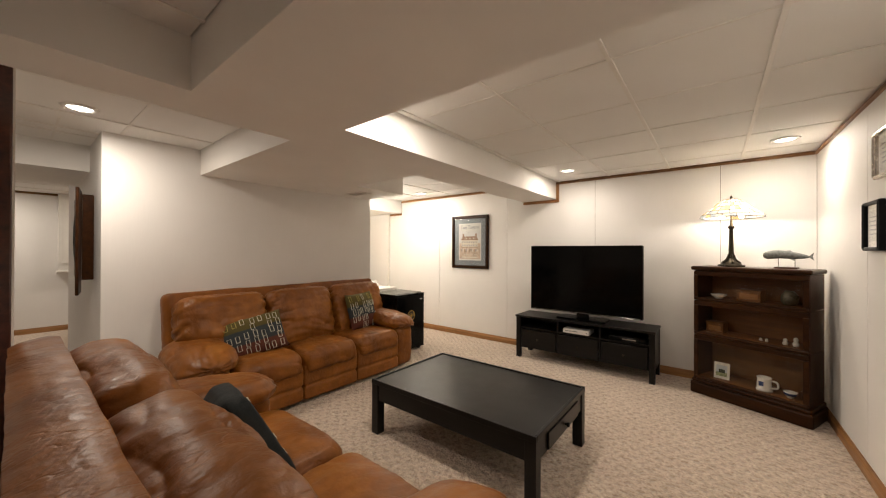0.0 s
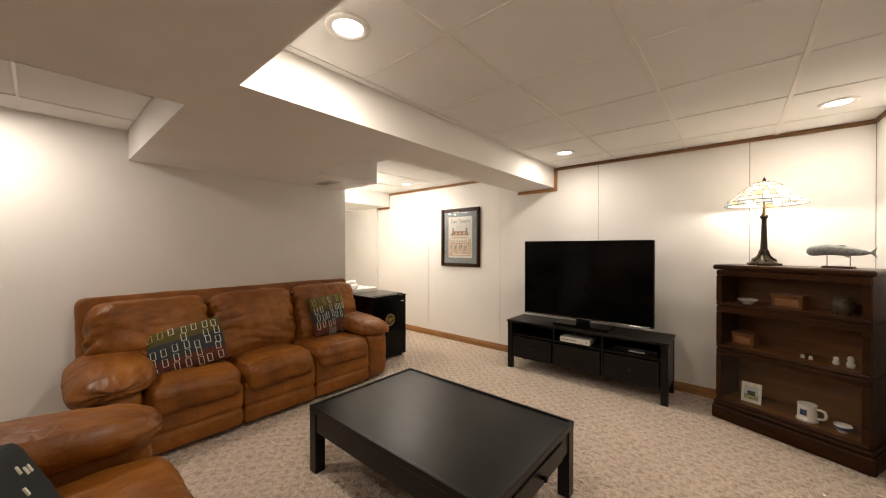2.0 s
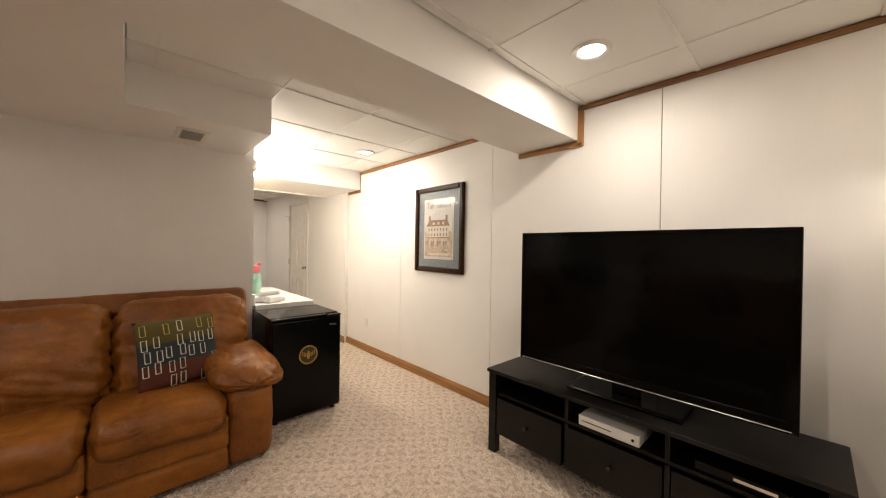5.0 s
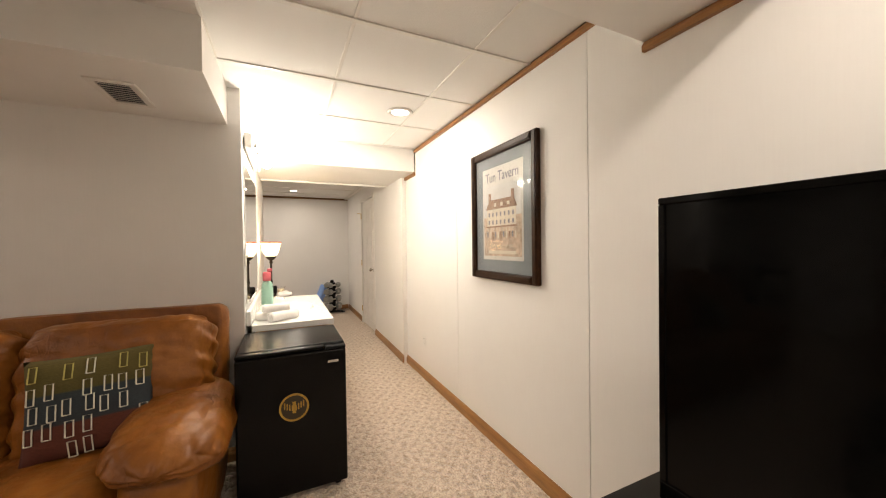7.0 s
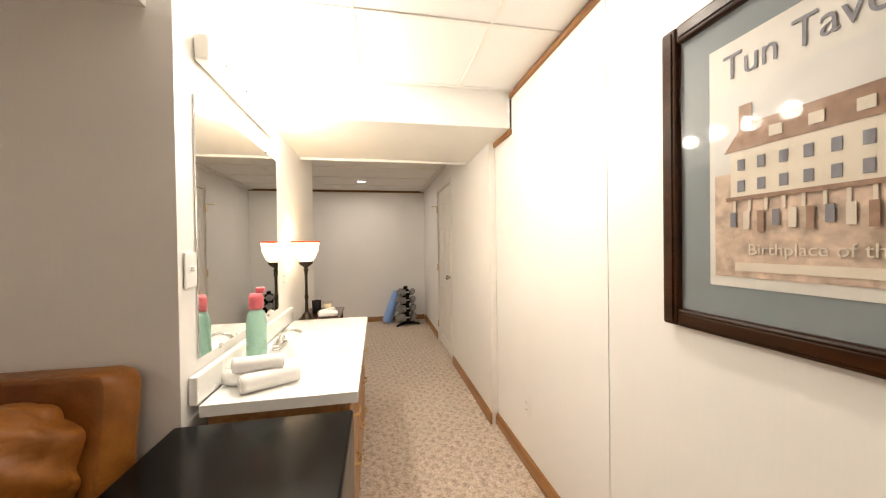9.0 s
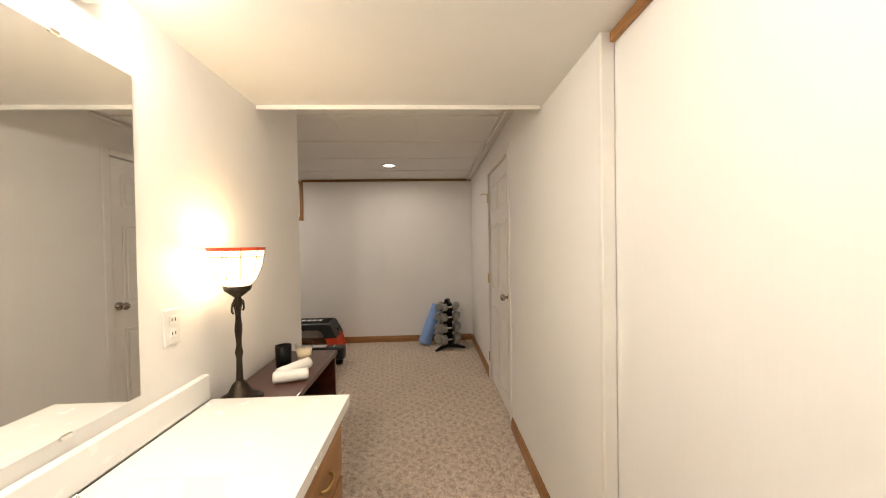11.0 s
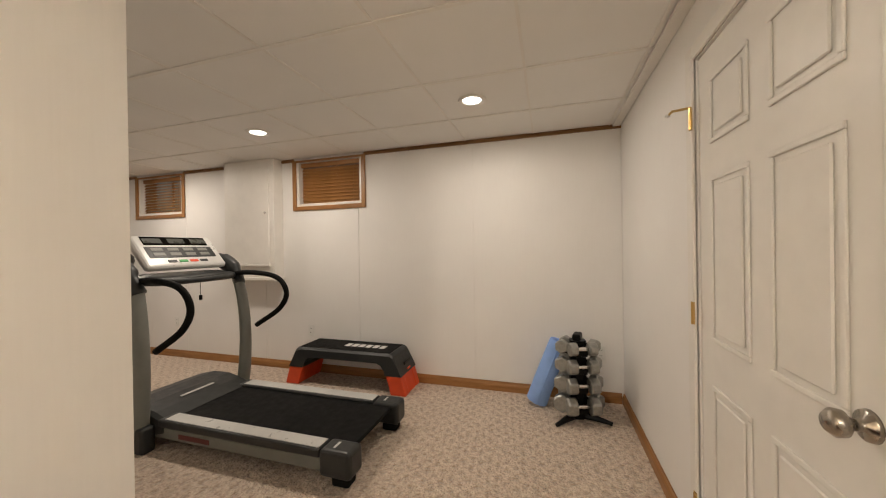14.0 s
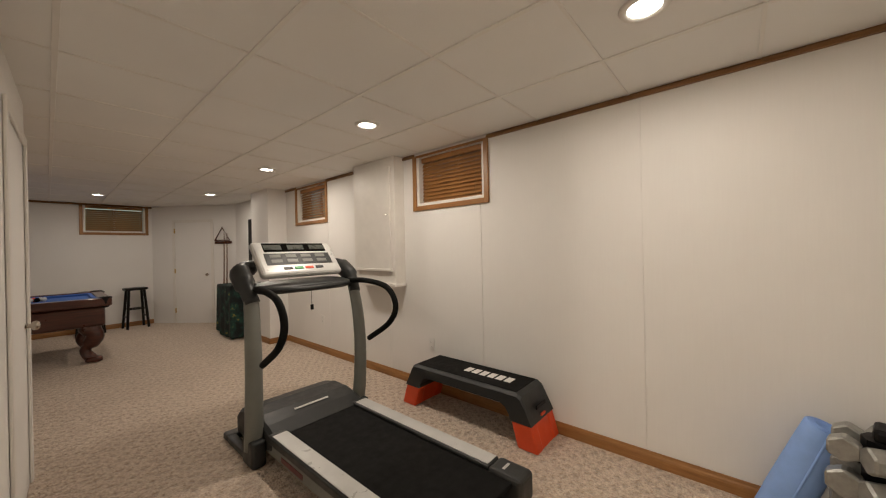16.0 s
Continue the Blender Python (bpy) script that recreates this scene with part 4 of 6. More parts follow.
    for x, h, r in ((0.22, 0.055, 0.02), (0.285, 0.075, 0.022), (0.06, 0.026, 0.014), (0.10, 0.026, 0.013)):
        v = thing("small_ornament", on_case(x, -0.03, z1), "small pale china ornament on the shelf", "ornament")
        part("body", lathe([(0, 0), (r * 0.8, 0), (r, h * 0.3), (r * 0.6, h * 0.55), (r * 0.75, h * 0.75), (r * 0.5, h * 0.95), (0, h)], steps=16), PORCELAIN, v, smooth=True)
    j = thing("storage_jar", on_case(0.24, 0.0, z2), "dark rounded jar on the top shelf", "jar")
    part("body", lathe([(0, 0), (0.04, 0), (0.055, 0.03), (0.055, 0.08), (0.035, 0.11), (0.03, 0.12), (0, 0.12)], steps=20), plain("jar_glaze", (0.08, 0.07, 0.04), 0.3), j, smooth=True)


case_items()


# throw pillows
def pillow_cloth(name, bands):
    m, t, p = nodes_of(name)
    c = t.nodes.new("ShaderNodeTexCoord")
    sp = t.nodes.new("ShaderNodeSeparateXYZ")
    t.links.new(c.outputs["Object"], sp.inputs[0])
    mr = t.nodes.new("ShaderNodeMapRange")
    mr.inputs[1].default_value, mr.inputs[2].default_value = -0.2, 0.2
    t.links.new(sp.outputs[2], mr.inputs[0])
    r = ramp(t, mr.outputs[0], bands)
    grain = noise_tex(t, coords(t, (90, 90, 260)), 1.0, 2)
    t.links.new(mix(t, 0.4, r, ramp(t, grain, [(0.3, (0.4, 0.4, 0.4)), (0.7, (1, 1, 1))]), "MULTIPLY"), p.inputs["Base Color"])
    p.inputs["Roughness"].default_value = 0.9
    bump(t, p, grain, 0.4, 0.004)
    return m


CLOTH = pillow_cloth("banded_cloth", [(0.0, (0.10, 0.022, 0.010)), (0.33, (0.11, 0.026, 0.012)), (0.35, (0.03, 0.036, 0.042)), (0.64, (0.028, 0.04, 0.046)), (0.66, (0.09, 0.07, 0.012)), (1.0, (0.11, 0.085, 0.016))])
THREAD = plain("pale_thread", (0.66, 0.63, 0.52), 0.8)
OLIVE_THREAD = plain("olive_thread", (0.42, 0.36, 0.1), 0.8)


def throw_pillow(m, w, h, seed):
    t = thing("throw_pillow", m, "olive, slate and rust striped throw pillow with stitched boxes", "pillow", "striped pillows")
    thick = 0.13

    def surface(x, z):
        u, v = min(1, abs(2 * x / w)), min(1, abs(2 * z / h))
        return -thick / 2 * ((1 - u ** 3) * (1 - v ** 3)) ** 0.5 - 0.004
    bm = bmesh.new()
    n = 22
    for side in (-1, 1):
        vs = [[None] * (n + 1) for _ in range(n + 1)]
        for i in range(n + 1):
            for j in range(n + 1):
                u, v = 2 * i / n - 1, 2 * j / n - 1
                x, z = u * w / 2 * (1 - 0.05 * (1 - abs(u)) * 0 - 0.05 * (1 - v * v) * abs(u)), v * h / 2 * (1 - 0.05 * (1 - u * u) * abs(v))
                y = side * thick / 2 * ((1 - abs(u) ** 3) * (1 - abs(v) ** 3)) ** 0.5
                vs[i][j] = bm.verts.new((x, y + 0.005 * noise.noise((u * 3, v * 3, seed + side)), z))
        for i in range(n):
            for j in range(n):
                bm.faces.new((vs[i][j], vs[i + 1][j], vs[i + 1][j + 1], vs[i][j + 1]))
    bmesh.ops.remove_doubles(bm, verts=bm.verts[:], dist=0.0075)
    part("cover", bm, CLOTH, t, smooth=True)
    rnd = random.Random(seed)
    for row in range(5):
        z = -h * 0.38 + row * h * 0.185
        for k in range(7):
            x = -w * 0.40 + k * w * 0.132 + rnd.uniform(-0.008, 0.008)
            zz = z + rnd.uniform(-0.012, 0.012)
            if rnd.random() < 0.25 or abs(x) > w * 0.44:
                continue
            a, b = w * 0.029, h * 0.074
            loop = [(x - a, zz - b), (x + a, zz - b), (x + a, zz + b), (x - a, zz + b), (x - a, zz - b)]
            part("stitched_box", tube([(p, surface(p, q), q) for p, q in loop], 0.0028, 5), OLIVE_THREAD if row == 4 and rnd.random() < 0.5 else THREAD, t)
    return t


throw_pillow(pose(-2.80, 1.36, 0.61, 0, 0, 0) @ pose(0, 0, 0, -26, -11, 76), 0.50, 0.36, 3)
throw_pillow(pose(-2.86, 2.59, 0.665, 0, 0, 0) @ pose(0, 0, 0, -16, -2, 98), 0.42, 0.42, 8)

dp = thing("throw_pillow", pose(-1.0, 0.575, 0.665) @ pose(0, 0, 0, -28, 10, 168), "black throw pillow with small white dashes", "pillow")
part("cover", cushion((0.44, 0.12, 0.40), (9, 1.5, 9), 61, 0.005, 16), plain("black_cloth", (0.004, 0.007, 0.007), 0.85, vary=0.3, scale=60, grain=0.5), dp, smooth=True)
rnd = random.Random(4)
for k in range(14):
    x, z = rnd.uniform(-0.16, 0.16), rnd.uniform(-0.15, 0.15)
    part("dash", box((x - 0.004, -0.063, z - 0.012), (x + 0.004, -0.045, z + 0.012), 0.002), THREAD, dp)


# ---- ceiling lamps ----
first = thing("recessed_light", pose(*CANS[0], CEIL), "round white recessed ceiling light, switched on", "ceiling light", "recessed lights")
part("trim_ring", lathe([(0.062, -0.004), (0.068, -0.011), (0.088, -0.010), (0.094, -0.001), (0.088, 0.0), (0.062, 0.0)], steps=28), PAINT_TRIM, first, smooth=True)
part("lens", lathe([(0, -0.0065), (0.045, -0.0062), (0.062, -0.004), (0.062, 0.002), (0, 0.002)], steps=24), WHITE_LENS, first, smooth=True).visible_shadow = False
for cx, cy in CANS[1:]:
    copy_thing(first, pose(cx, cy, CEIL))

vent = thing("air_vent", pose(-3.03, 2.66, LOW, 0, 0, 90), "cream louvred air register in the soffit", "vent")
for lo, hi in (((-0.09, -0.15, -0.008), (0.09, -0.12, 0)), ((-0.09, 0.12, -0.008), (0.09, 0.15, 0)), ((-0.09, -0.12, -0.008), (-0.06, 0.12, 0)), ((0.06, -0.12, -0.008), (0.09, 0.12, 0))):
    part("frame", box(lo, hi, 0.003), PAINT_TRIM, vent)
part("backing", box((-0.06, -0.12, -0.0015), (0.06, 0.12, -0.0005)), DARK_GREY, vent)
for k in range(9):
    part("slat", box((-0.06, -0.004, -0.001), (0.06, 0.004, 0.001)), PAINT_TRIM, vent, at=pose(0, -0.104 + 0.026 * k, -0.005, 35))


# ---- hall ----
def picture(m, w, h, label, moulding=0.04, frame_mat=None, inside=None):
    """Framed print hanging on a wall; it faces local -y."""
    p = thing("framed_picture", m, label, "picture")
    fm = frame_mat or BRONZE
    for a in ((-w / 2, -w / 2 + moulding, -h / 2, h / 2), (w / 2 - moulding, w / 2, -h / 2, h / 2), (-w / 2 + moulding, w / 2 - moulding, h / 2 - moulding, h / 2), (-w / 2 + moulding, w / 2 - moulding, -h / 2, -h / 2 + moulding)):
        f = part("frame", box((a[0], -0.03, a[2]), (a[1], 0.0, a[3]), 0.007), fm, p)
        part("inner_bead", box((a[0] + 0.012, -0.034, a[2] + 0.012), (a[1] - 0.012, -0.0301, a[3] - 0.012), 0.0015), fm, f)
    part("backing", box((-w / 2 + moulding * 0.5, -0.01, -h / 2 + moulding * 0.5), (w / 2 - moulding * 0.5, -0.002, h / 2 - moulding * 0.5)), PAINT_TRIM, p)
    if inside:
        inside(p)
    g = part("glass", box((-w / 2 + moulding, -0.021, -h / 2 + moulding), (w / 2 - moulding, -0.019, h / 2 - moulding)), GLASS, p, "clear picture glass")
    g.visible_shadow = False
    return p


MAT_BLUE = plain("mat_board", (0.21, 0.235, 0.25), 0.9, vary=0.05)
SHEET = plain("print_sheet", (0.62, 0.60, 0.56), 0.8, vary=0.06)
SKY_INK = plain("print_pale", (0.60, 0.59, 0.57), 0.8, vary=0.08)
HOUSE = plain("print_house", (0.66, 0.6, 0.5), 0.8, vary=0.1)
ROOF = plain("print_roof", (0.30, 0.19, 0.13), 0.8, vary=0.25, scale=50)
EARTH = plain("print_earth", (0.52, 0.40, 0.31), 0.8, vary=0.35, scale=30)
INK = plain("print_ink", (0.22, 0.22, 0.25), 0.8)


def tavern(p):
    flat = lambda nm, x0, x1, z0, z1, y, mt, lb="": part(nm, box((x0, -y, z0), (x1, -y + 0.0012, z1)), mt, p, lb)
    flat("mat_board", -0.315, 0.315, -0.375, 0.375, 0.0115, MAT_BLUE, "slate blue mat board")
    flat("print", -0.215, 0.215, -0.295, 0.30, 0.013, SHEET, "pale poster print")
    flat("poster_ground", -0.2, 0.2, -0.27, -0.02, 0.0145, EARTH)
    flat("poster_sky", -0.2, 0.2, -0.02, 0.18, 0.0145, SKY_INK)
    flat("house_front", -0.16, 0.15, -0.08, 0.03, 0.016, HOUSE)
    bm = bmesh.new()
    q = [(-0.175, 0.03), (0.165, 0.03), (0.13, 0.09), (-0.13, 0.09)]
    bm.faces.new([bm.verts.new((x, -0.017, z)) for x, z in q])
    part("house_roof", bm, ROOF, p)
    for x in (-0.125, 0.12):
        flat("chimney", x - 0.014, x + 0.014, 0.07, 0.135, 0.0178, ROOF)
    for r, z in enumerate((-0.055, -0.005)):
        for k in range(7):
            x = -0.135 + k * 0.043
            flat("house_window", x - 0.008, x + 0.008, z - 0.012, z + 0.014, 0.0172, INK)
    for k in range(3):
        flat("dormer", -0.075 + k * 0.07, -0.05 + k * 0.07, 0.045, 0.068, 0.0186, HOUSE)
    for k in range(9):
        x = -0.15 + k * 0.034
        flat("porch_post", x - 0.003, x + 0.003, -0.115, -0.08, 0.0172, HOUSE)
    flat("porch_roof", -0.17, 0.155, -0.088, -0.078, 0.0178, ROOF)
    for k in range(11):
        x = -0.16 + k * 0.03
        flat("figure_mark", x, x + 0.014, -0.15 - (k * 7 % 3) * 0.006, -0.115, 0.0176, (INK, HOUSE, ROOF)[k % 3])
    words("Tun Tavern", 0.088, INK, p, pose(0, -0.0145, 0.235, 90), "poster_title", 0.86)
    words("Birthplace of the", 0.036, HOUSE, p, pose(0, -0.0162, -0.205, 90), "poster_line")
    for z in (-0.245,):
        flat("poster_line", -0.15, 0.15, z - 0.01, z + 0.01, 0.016, HOUSE)


picture(pose(-2.665, NORTH, 1.515), 0.70, 0.845, "tavern poster with a blue-grey mat in a dark frame", 0.05, WALNUT, tavern)


def certificate(p):
    part("print", box((-0.09, -0.013, -0.09), (0.09, -0.0115, 0.09)), SHEET, p)
    for k in range(5):
        part("text_bar", box((-0.06, -0.0145, 0.05 - k * 0.025), (0.06, -0.0134, 0.056 - k * 0.025)), INK, p)


picture(pose(EAST, 3.11, 1.53, 0, 0, -90), 0.27, 0.29, "small print in a black frame", 0.022, BLACK, certificate)
picture(pose(EAST, 2.93, 1.92, 0, 0, -90), 0.28, 0.26, "small print in a thin bronze frame", 0.018, NICKEL, certificate)


def fridge():
    f = thing("mini_fridge", pose(-2.81, 3.385, 0), "small black refrigerator with a round gold emblem", "refrigerator")
    part("body", box((-0.50, -0.265, 0.02), (-0.055, 0.265, 0.79), 0.008), FRIDGE_BLACK, f)
    d = part("door", box((-0.05, -0.265, 0.035), (0.0, 0.265, 0.765), 0.01, 3), FRIDGE_BLACK, f)
    part("handle", box((-0.045, 0.16, 0.766), (0.004, 0.265, 0.782), 0.005), BLACK, d)
    part("top_cap", box((-0.05, -0.265, 0.7665), (-0.008, 0.155, 0.787), 0.006), FRIDGE_BLACK, f)
    e = part("emblem", lathe([(0, 0), (0.072, 0), (0.072, 0.0015), (0, 0.0016)], steps=32), plain("emblem_dark", (0.03, 0.02, 0.008), 0.5), d, "round dark emblem with gold ring and bird", at=pose(0.0, 0.0, 0.49, 0, 90, 0))
    GOLD = plain("emblem_gold", (0.45, 0.28, 0.05), 0.4, 0.4, vary=0.2, scale=40)
    part("ring", lathe([(0.062, 0.0016), (0.072, 0.0016), (0.072, 0.003), (0.062, 0.003)], steps=32), GOLD, e)
    bm = bmesh.new()
    for sy in (-1, 1):
        for k in range(4):
            add_box(bm, (-0.012 - 0.006 * k, min(sy * 0.012 * k + sy * 0.006, sy * 0.012 * (k + 1)), 0.0017), (0.018 - 0.005 * k, max(sy * 0.012 * k + sy * 0.006, sy * 0.012 * (k + 1)), 0.003))
    add_box(bm, (-0.03, -0.008, 0.0017), (0.03, 0.008, 0.0033), 0.0005)
    part("bird", bm, GOLD, e)
    part("badge", box((0.0003, 0.17, 0.695), (0.002, 0.225, 0.708), 0.0005), CHROME, d, "small silver maker's badge")
    for sy in (-1, 1):
        part("foot", lathe([(0, 0), (0.018, 0), (0.018, 0.02), (0, 0.02)], steps=12), BLACK, f, at=pose(-0.06, sy * 0.22, 0))
        part("foot", lathe([(0, 0), (0.018, 0), (0.018, 0.02), (0, 0.02)], steps=12), BLACK, f, at=pose(-0.45, sy * 0.22, 0))


fridge()

# vanity: oak cabinet, white top, mirror, lights
VX0, VX1, VY0, VY1, VZ = -4.705, -3.385, 3.155, 3.66, 0.815
v = thing("vanity_cabinet", pose((VX0 + VX1) / 2, 0, 0), "oak vanity cabinet with drawers and brass pulls", "cabinet")
hw = (VX1 - VX0) / 2 - 0.015
part("body", box((-hw, VY0 + 0.02, 0.10), (hw, VY1 - 0.045, VZ - 0.19), 0.003), OAK_X, v)
part("front_rail", box((-hw, VY1 - 0.065, VZ - 0.189), (hw, VY1 - 0.045, VZ - 0.04)), OAK_X, v)
for sx in (-1, 1):
    a, b = sorted((sx * hw, sx * (hw - 0.02)))
    part("end_panel", box((a, VY0 + 0.02, VZ - 0.189), (b, VY1 - 0.066, VZ - 0.04)), OAK_X, v)
part("kickboard", box((-hw + 0.02, VY0 + 0.03, 0), (hw - 0.02, VY1 - 0.11, 0.099)), BLACK_WOOD, v)
for c in range(3):
    x = -hw + (c + 0.5) * 2 * hw / 3
    fw = hw / 3 - 0.012
    rows = ((0.13, 0.33), (0.345, 0.53), (0.545, 0.74)) if c != 1 else ((0.13, 0.60), (0.615, 0.74))
    for z0, z1 in rows:
        d = part("drawer_front", box((x - fw, VY1 - 0.044, z0), (x + fw, VY1 - 0.026, z1), 0.005), OAK_X, v)
        part("pull", tube(spline([(x - 0.045, VY1 - 0.026, (z0 + z1) / 2), (x - 0.03, VY1 - 0.008, (z0 + z1) / 2), (x + 0.03, VY1 - 0.008, (z0 + z1) / 2), (x + 0.045, VY1 - 0.026, (z0 + z1) / 2)], 4), 0.005, 8), BRASS, d, smooth=True)
ct = thing("countertop", pose((VX0 + VX1) / 2, 0, VZ), "white moulded counter with an integral basin", "counter")
hw += 0.015
SX0, SX1, SY0, SY1 = -0.22, 0.22, VY0 + 0.11, VY1 - 0.09
bm = bmesh.new()
ring = {}
for z in (-0.038, 0):
    for nm, (x0, x1, y0, y1) in (("o", (-hw, hw, VY0, VY1)), ("i", (SX0, SX1, SY0, SY1))):
        ring[nm, z] = [bm.verts.new((x, y, z)) for x, y in ((x0, y0), (x1, y0), (x1, y1), (x0, y1))]
for k in range(4):
    j = (k + 1) % 4
    for z in (-0.038, 0):
        bm.faces.new((ring["o", z][k], ring["o", z][j], ring["i", z][j], ring["i", z][k]))
    for nm in "oi":
        bm.faces.new((ring[nm, -0.038][k], ring[nm, -0.038][j], ring[nm, 0][j], ring[nm, 0][k]))
part("slab", bm, LAMINATE, ct)
bm = bmesh.new()
N = 20
rows = []
for i in range(N + 1):
    row = []
    for j in range(N + 1):
        u, w = 2 * i / N - 1, 2 * j / N - 1
        row.append(bm.verts.new((u * 0.22, (SY0 + SY1) / 2 + w * (SY1 - SY0) / 2, -0.13 * max(0, 1 - u ** 2 - w ** 2) ** 0.5 - 0.001)))
    rows.append(row)
for i in range(N):
    for j in range(N):
        bm.faces.new((rows[i][j], rows[i + 1][j], rows[i + 1][j + 1], rows[i][j + 1]))
part("basin", bm, LAMINATE, ct, smooth=True)
part("backsplash", box((-hw, VY0 - 0.03, 0.001), (hw, VY0 - 0.004, 0.095), 0.004), LAMINATE, ct)
fa = thing("faucet", pose(-4.02, 3.235, VZ), "chrome basin faucet with two lever handles", "faucet")
part("base", box((-0.085, -0.025, 0), (0.085, 0.025, 0.02), 0.01), CHROME, fa, smooth=True)
part("spout", tube(spline([(0, 0, 0.02), (0, 0.01, 0.07), (0, 0.06, 0.09), (0, 0.11, 0.07)], 6), 0.012, 10), CHROME, fa, smooth=True)
for sx in (-1, 1):
    h = part("handle", lathe([(0, 0.02), (0.018, 0.02), (0.015, 0.045), (0, 0.048)], (sx * 0.06, 0, 0), 14), CHROME, fa, smooth=True)
    part("lever", tube([(sx * 0.06, 0, 0.05), (sx * 0.1, 0.02, 0.065)], 0.006, 8), CHROME, h)

mi = thing("wall_mirror", pose(-3.925, 3.12, 0), "large plain wall mirror without a frame above the vanity", "mirror")
part("glass", box((-0.505, 0.002, 0.95), (0.47, 0.008, 1.87), 0.002), MIRROR, mi, "silvered mirror glass")
for z in (0.945, 1.868):
    for x in (-0.3, 0.3):
        part("clip", box((x - 0.012, 0.0, z - 0.004), (x + 0.012, 0.012, z + 0.008), 0.002), CHROME, mi)
vb = thing("vanity_light", pose(-3.88, 3.14, 2.03), "white vanity bar with lit round bulbs", "light fixture")
part("bar", box((-0.42, -0.015, -0.05), (0.42, 0.035, 0.05), 0.012), PAINT_TRIM, vb)
for k in range(4):
    part("bulb", lathe([(0, -0.04), (0.028, -0.028), (0.04, 0), (0.028, 0.028), (0, 0.04)], (0.30 - 0.2 * k, 0.09, 0), 16), BULB_GLOW, vb, smooth=True).visible_shadow = False
    part("socket", tube([(0.30 - 0.2 * k, 0.03, 0), (0.30 - 0.2 * k, 0.055, 0)], 0.02, 12), CHROME, vb)


def plate(m, label, kind="outlet"):
    p = thing("wall_" + kind, m, label, kind)
    part("cover", box((-0.036, -0.006, -0.058), (0.036, 0, 0.058), 0.003), WHITE, p)
    if kind == "outlet":
        for z in (-0.022, 0.022):
            s = part("socket", box((-0.016, -0.0085, z - 0.014), (0.016, -0.0062, z + 0.014), 0.002), WHITE, p)
            for x in (-0.007, 0.007):
                part("slot", box((x - 0.0015, -0.0092, z - 0.004), (x + 0.0015, -0.0086, z + 0.006)), BLACK, s)
    else:
        part("toggle", box((-0.005, -0.018, -0.004), (0.005, -0.0062, 0.012), 0.002), WHITE, p)
    return p


OL = "white electrical outlet plate on the wall"
plate(pose(-4.03, NORTH, 0.37), OL)
plate(pose(WEST, 1.53, 0.44, 0, 0, 90), OL)
plate(pose(WEST, -0.47, 0.44, 0, 0, 90), OL)
plate(pose(WEST, 4.41, 0.41, 0, 0, 90), OL)
plate(pose(-4.56, 3.122, 1.12, 0, 0, 180), OL)
plate(pose(-3.41, 3.124, 1.26, 0, 0, 180), "white light switch beside the mirror", "switch")


def bottle():
    b = thing("soap_bottle", pose(-3.69, 3.235, VZ) @ Matrix.Diagonal((1, 1, 1.55, 1)), "pale green plastic bottle with a pink cap", "bottle")
    part("body", lathe([(0, 0), (0.036, 0), (0.040, 0.01), (0.040, 0.13), (0.034, 0.155), (0.022, 0.168), (0, 0.168)], steps=22), plain("green_plastic", (0.36, 0.60, 0.48), 0.3), b, smooth=True)
    part("cap", lathe([(0, 0.169), (0.028, 0.169), (0.029, 0.20), (0.024, 0.21), (0, 0.21)], steps=18), plain("pink_cap", (0.75, 0.16, 0.19), 0.4), b, smooth=True)
    part("spout", box((-0.01, 0.0, 0.211), (0.01, 0.035, 0.226), 0.004), plain("pink_cap_b", (0.75, 0.16, 0.19), 0.4), b)


bottle()


def rolled_towel(m, r=0.033, length=0.2):
    t = thing("rolled_towel", m, "rolled white terry hand towel", "towel", "rolled towels")
    bm = bmesh.new()
    steps = [(-0.5, 0.78), (-0.495, 0.95), (-0.4, 1.0), (-0.2, 0.99), (0, 1.02), (0.2, 0.98), (0.4, 1.0), (0.495, 0.95), (0.5, 0.78)]
    add_tube(bm, [(0.002 * noise.noise((q * 9, r * 40, 0)), q * length, r) for q, _ in steps], [r * k for _, k in steps], 20)
    for vv in bm.verts:
        vv.co += Vector((1, 0, 1)) * 0.002 * noise.noise(vv.co * 60)
    for side in (-1, 1):
        swirl = []
        for k in range(40):
            a = k / 40 * 2.6 * 2 * math.pi
            swirl.append((r * (0.12 + 0.66 * k / 40) * math.cos(a), side * length * 0.502, r + r * (0.12 + 0.66 * k / 40) * math.sin(a)))
        part("rolled_edge", tube(swirl, 0.0028, 5), TERRY, t, smooth=True)
    part("roll", bm, TERRY, t, smooth=True)
    return t


rolled_towel(pose(-3.50, 3.34, VZ, 0, 0, 30))
rolled_towel(pose(-3.53, 3.25, VZ, 0, 0, -20), 0.03, 0.17)
rolled_towel(pose(-3.52, 3.295, VZ + 0.058, 0, 0, 8), 0.028, 0.17)

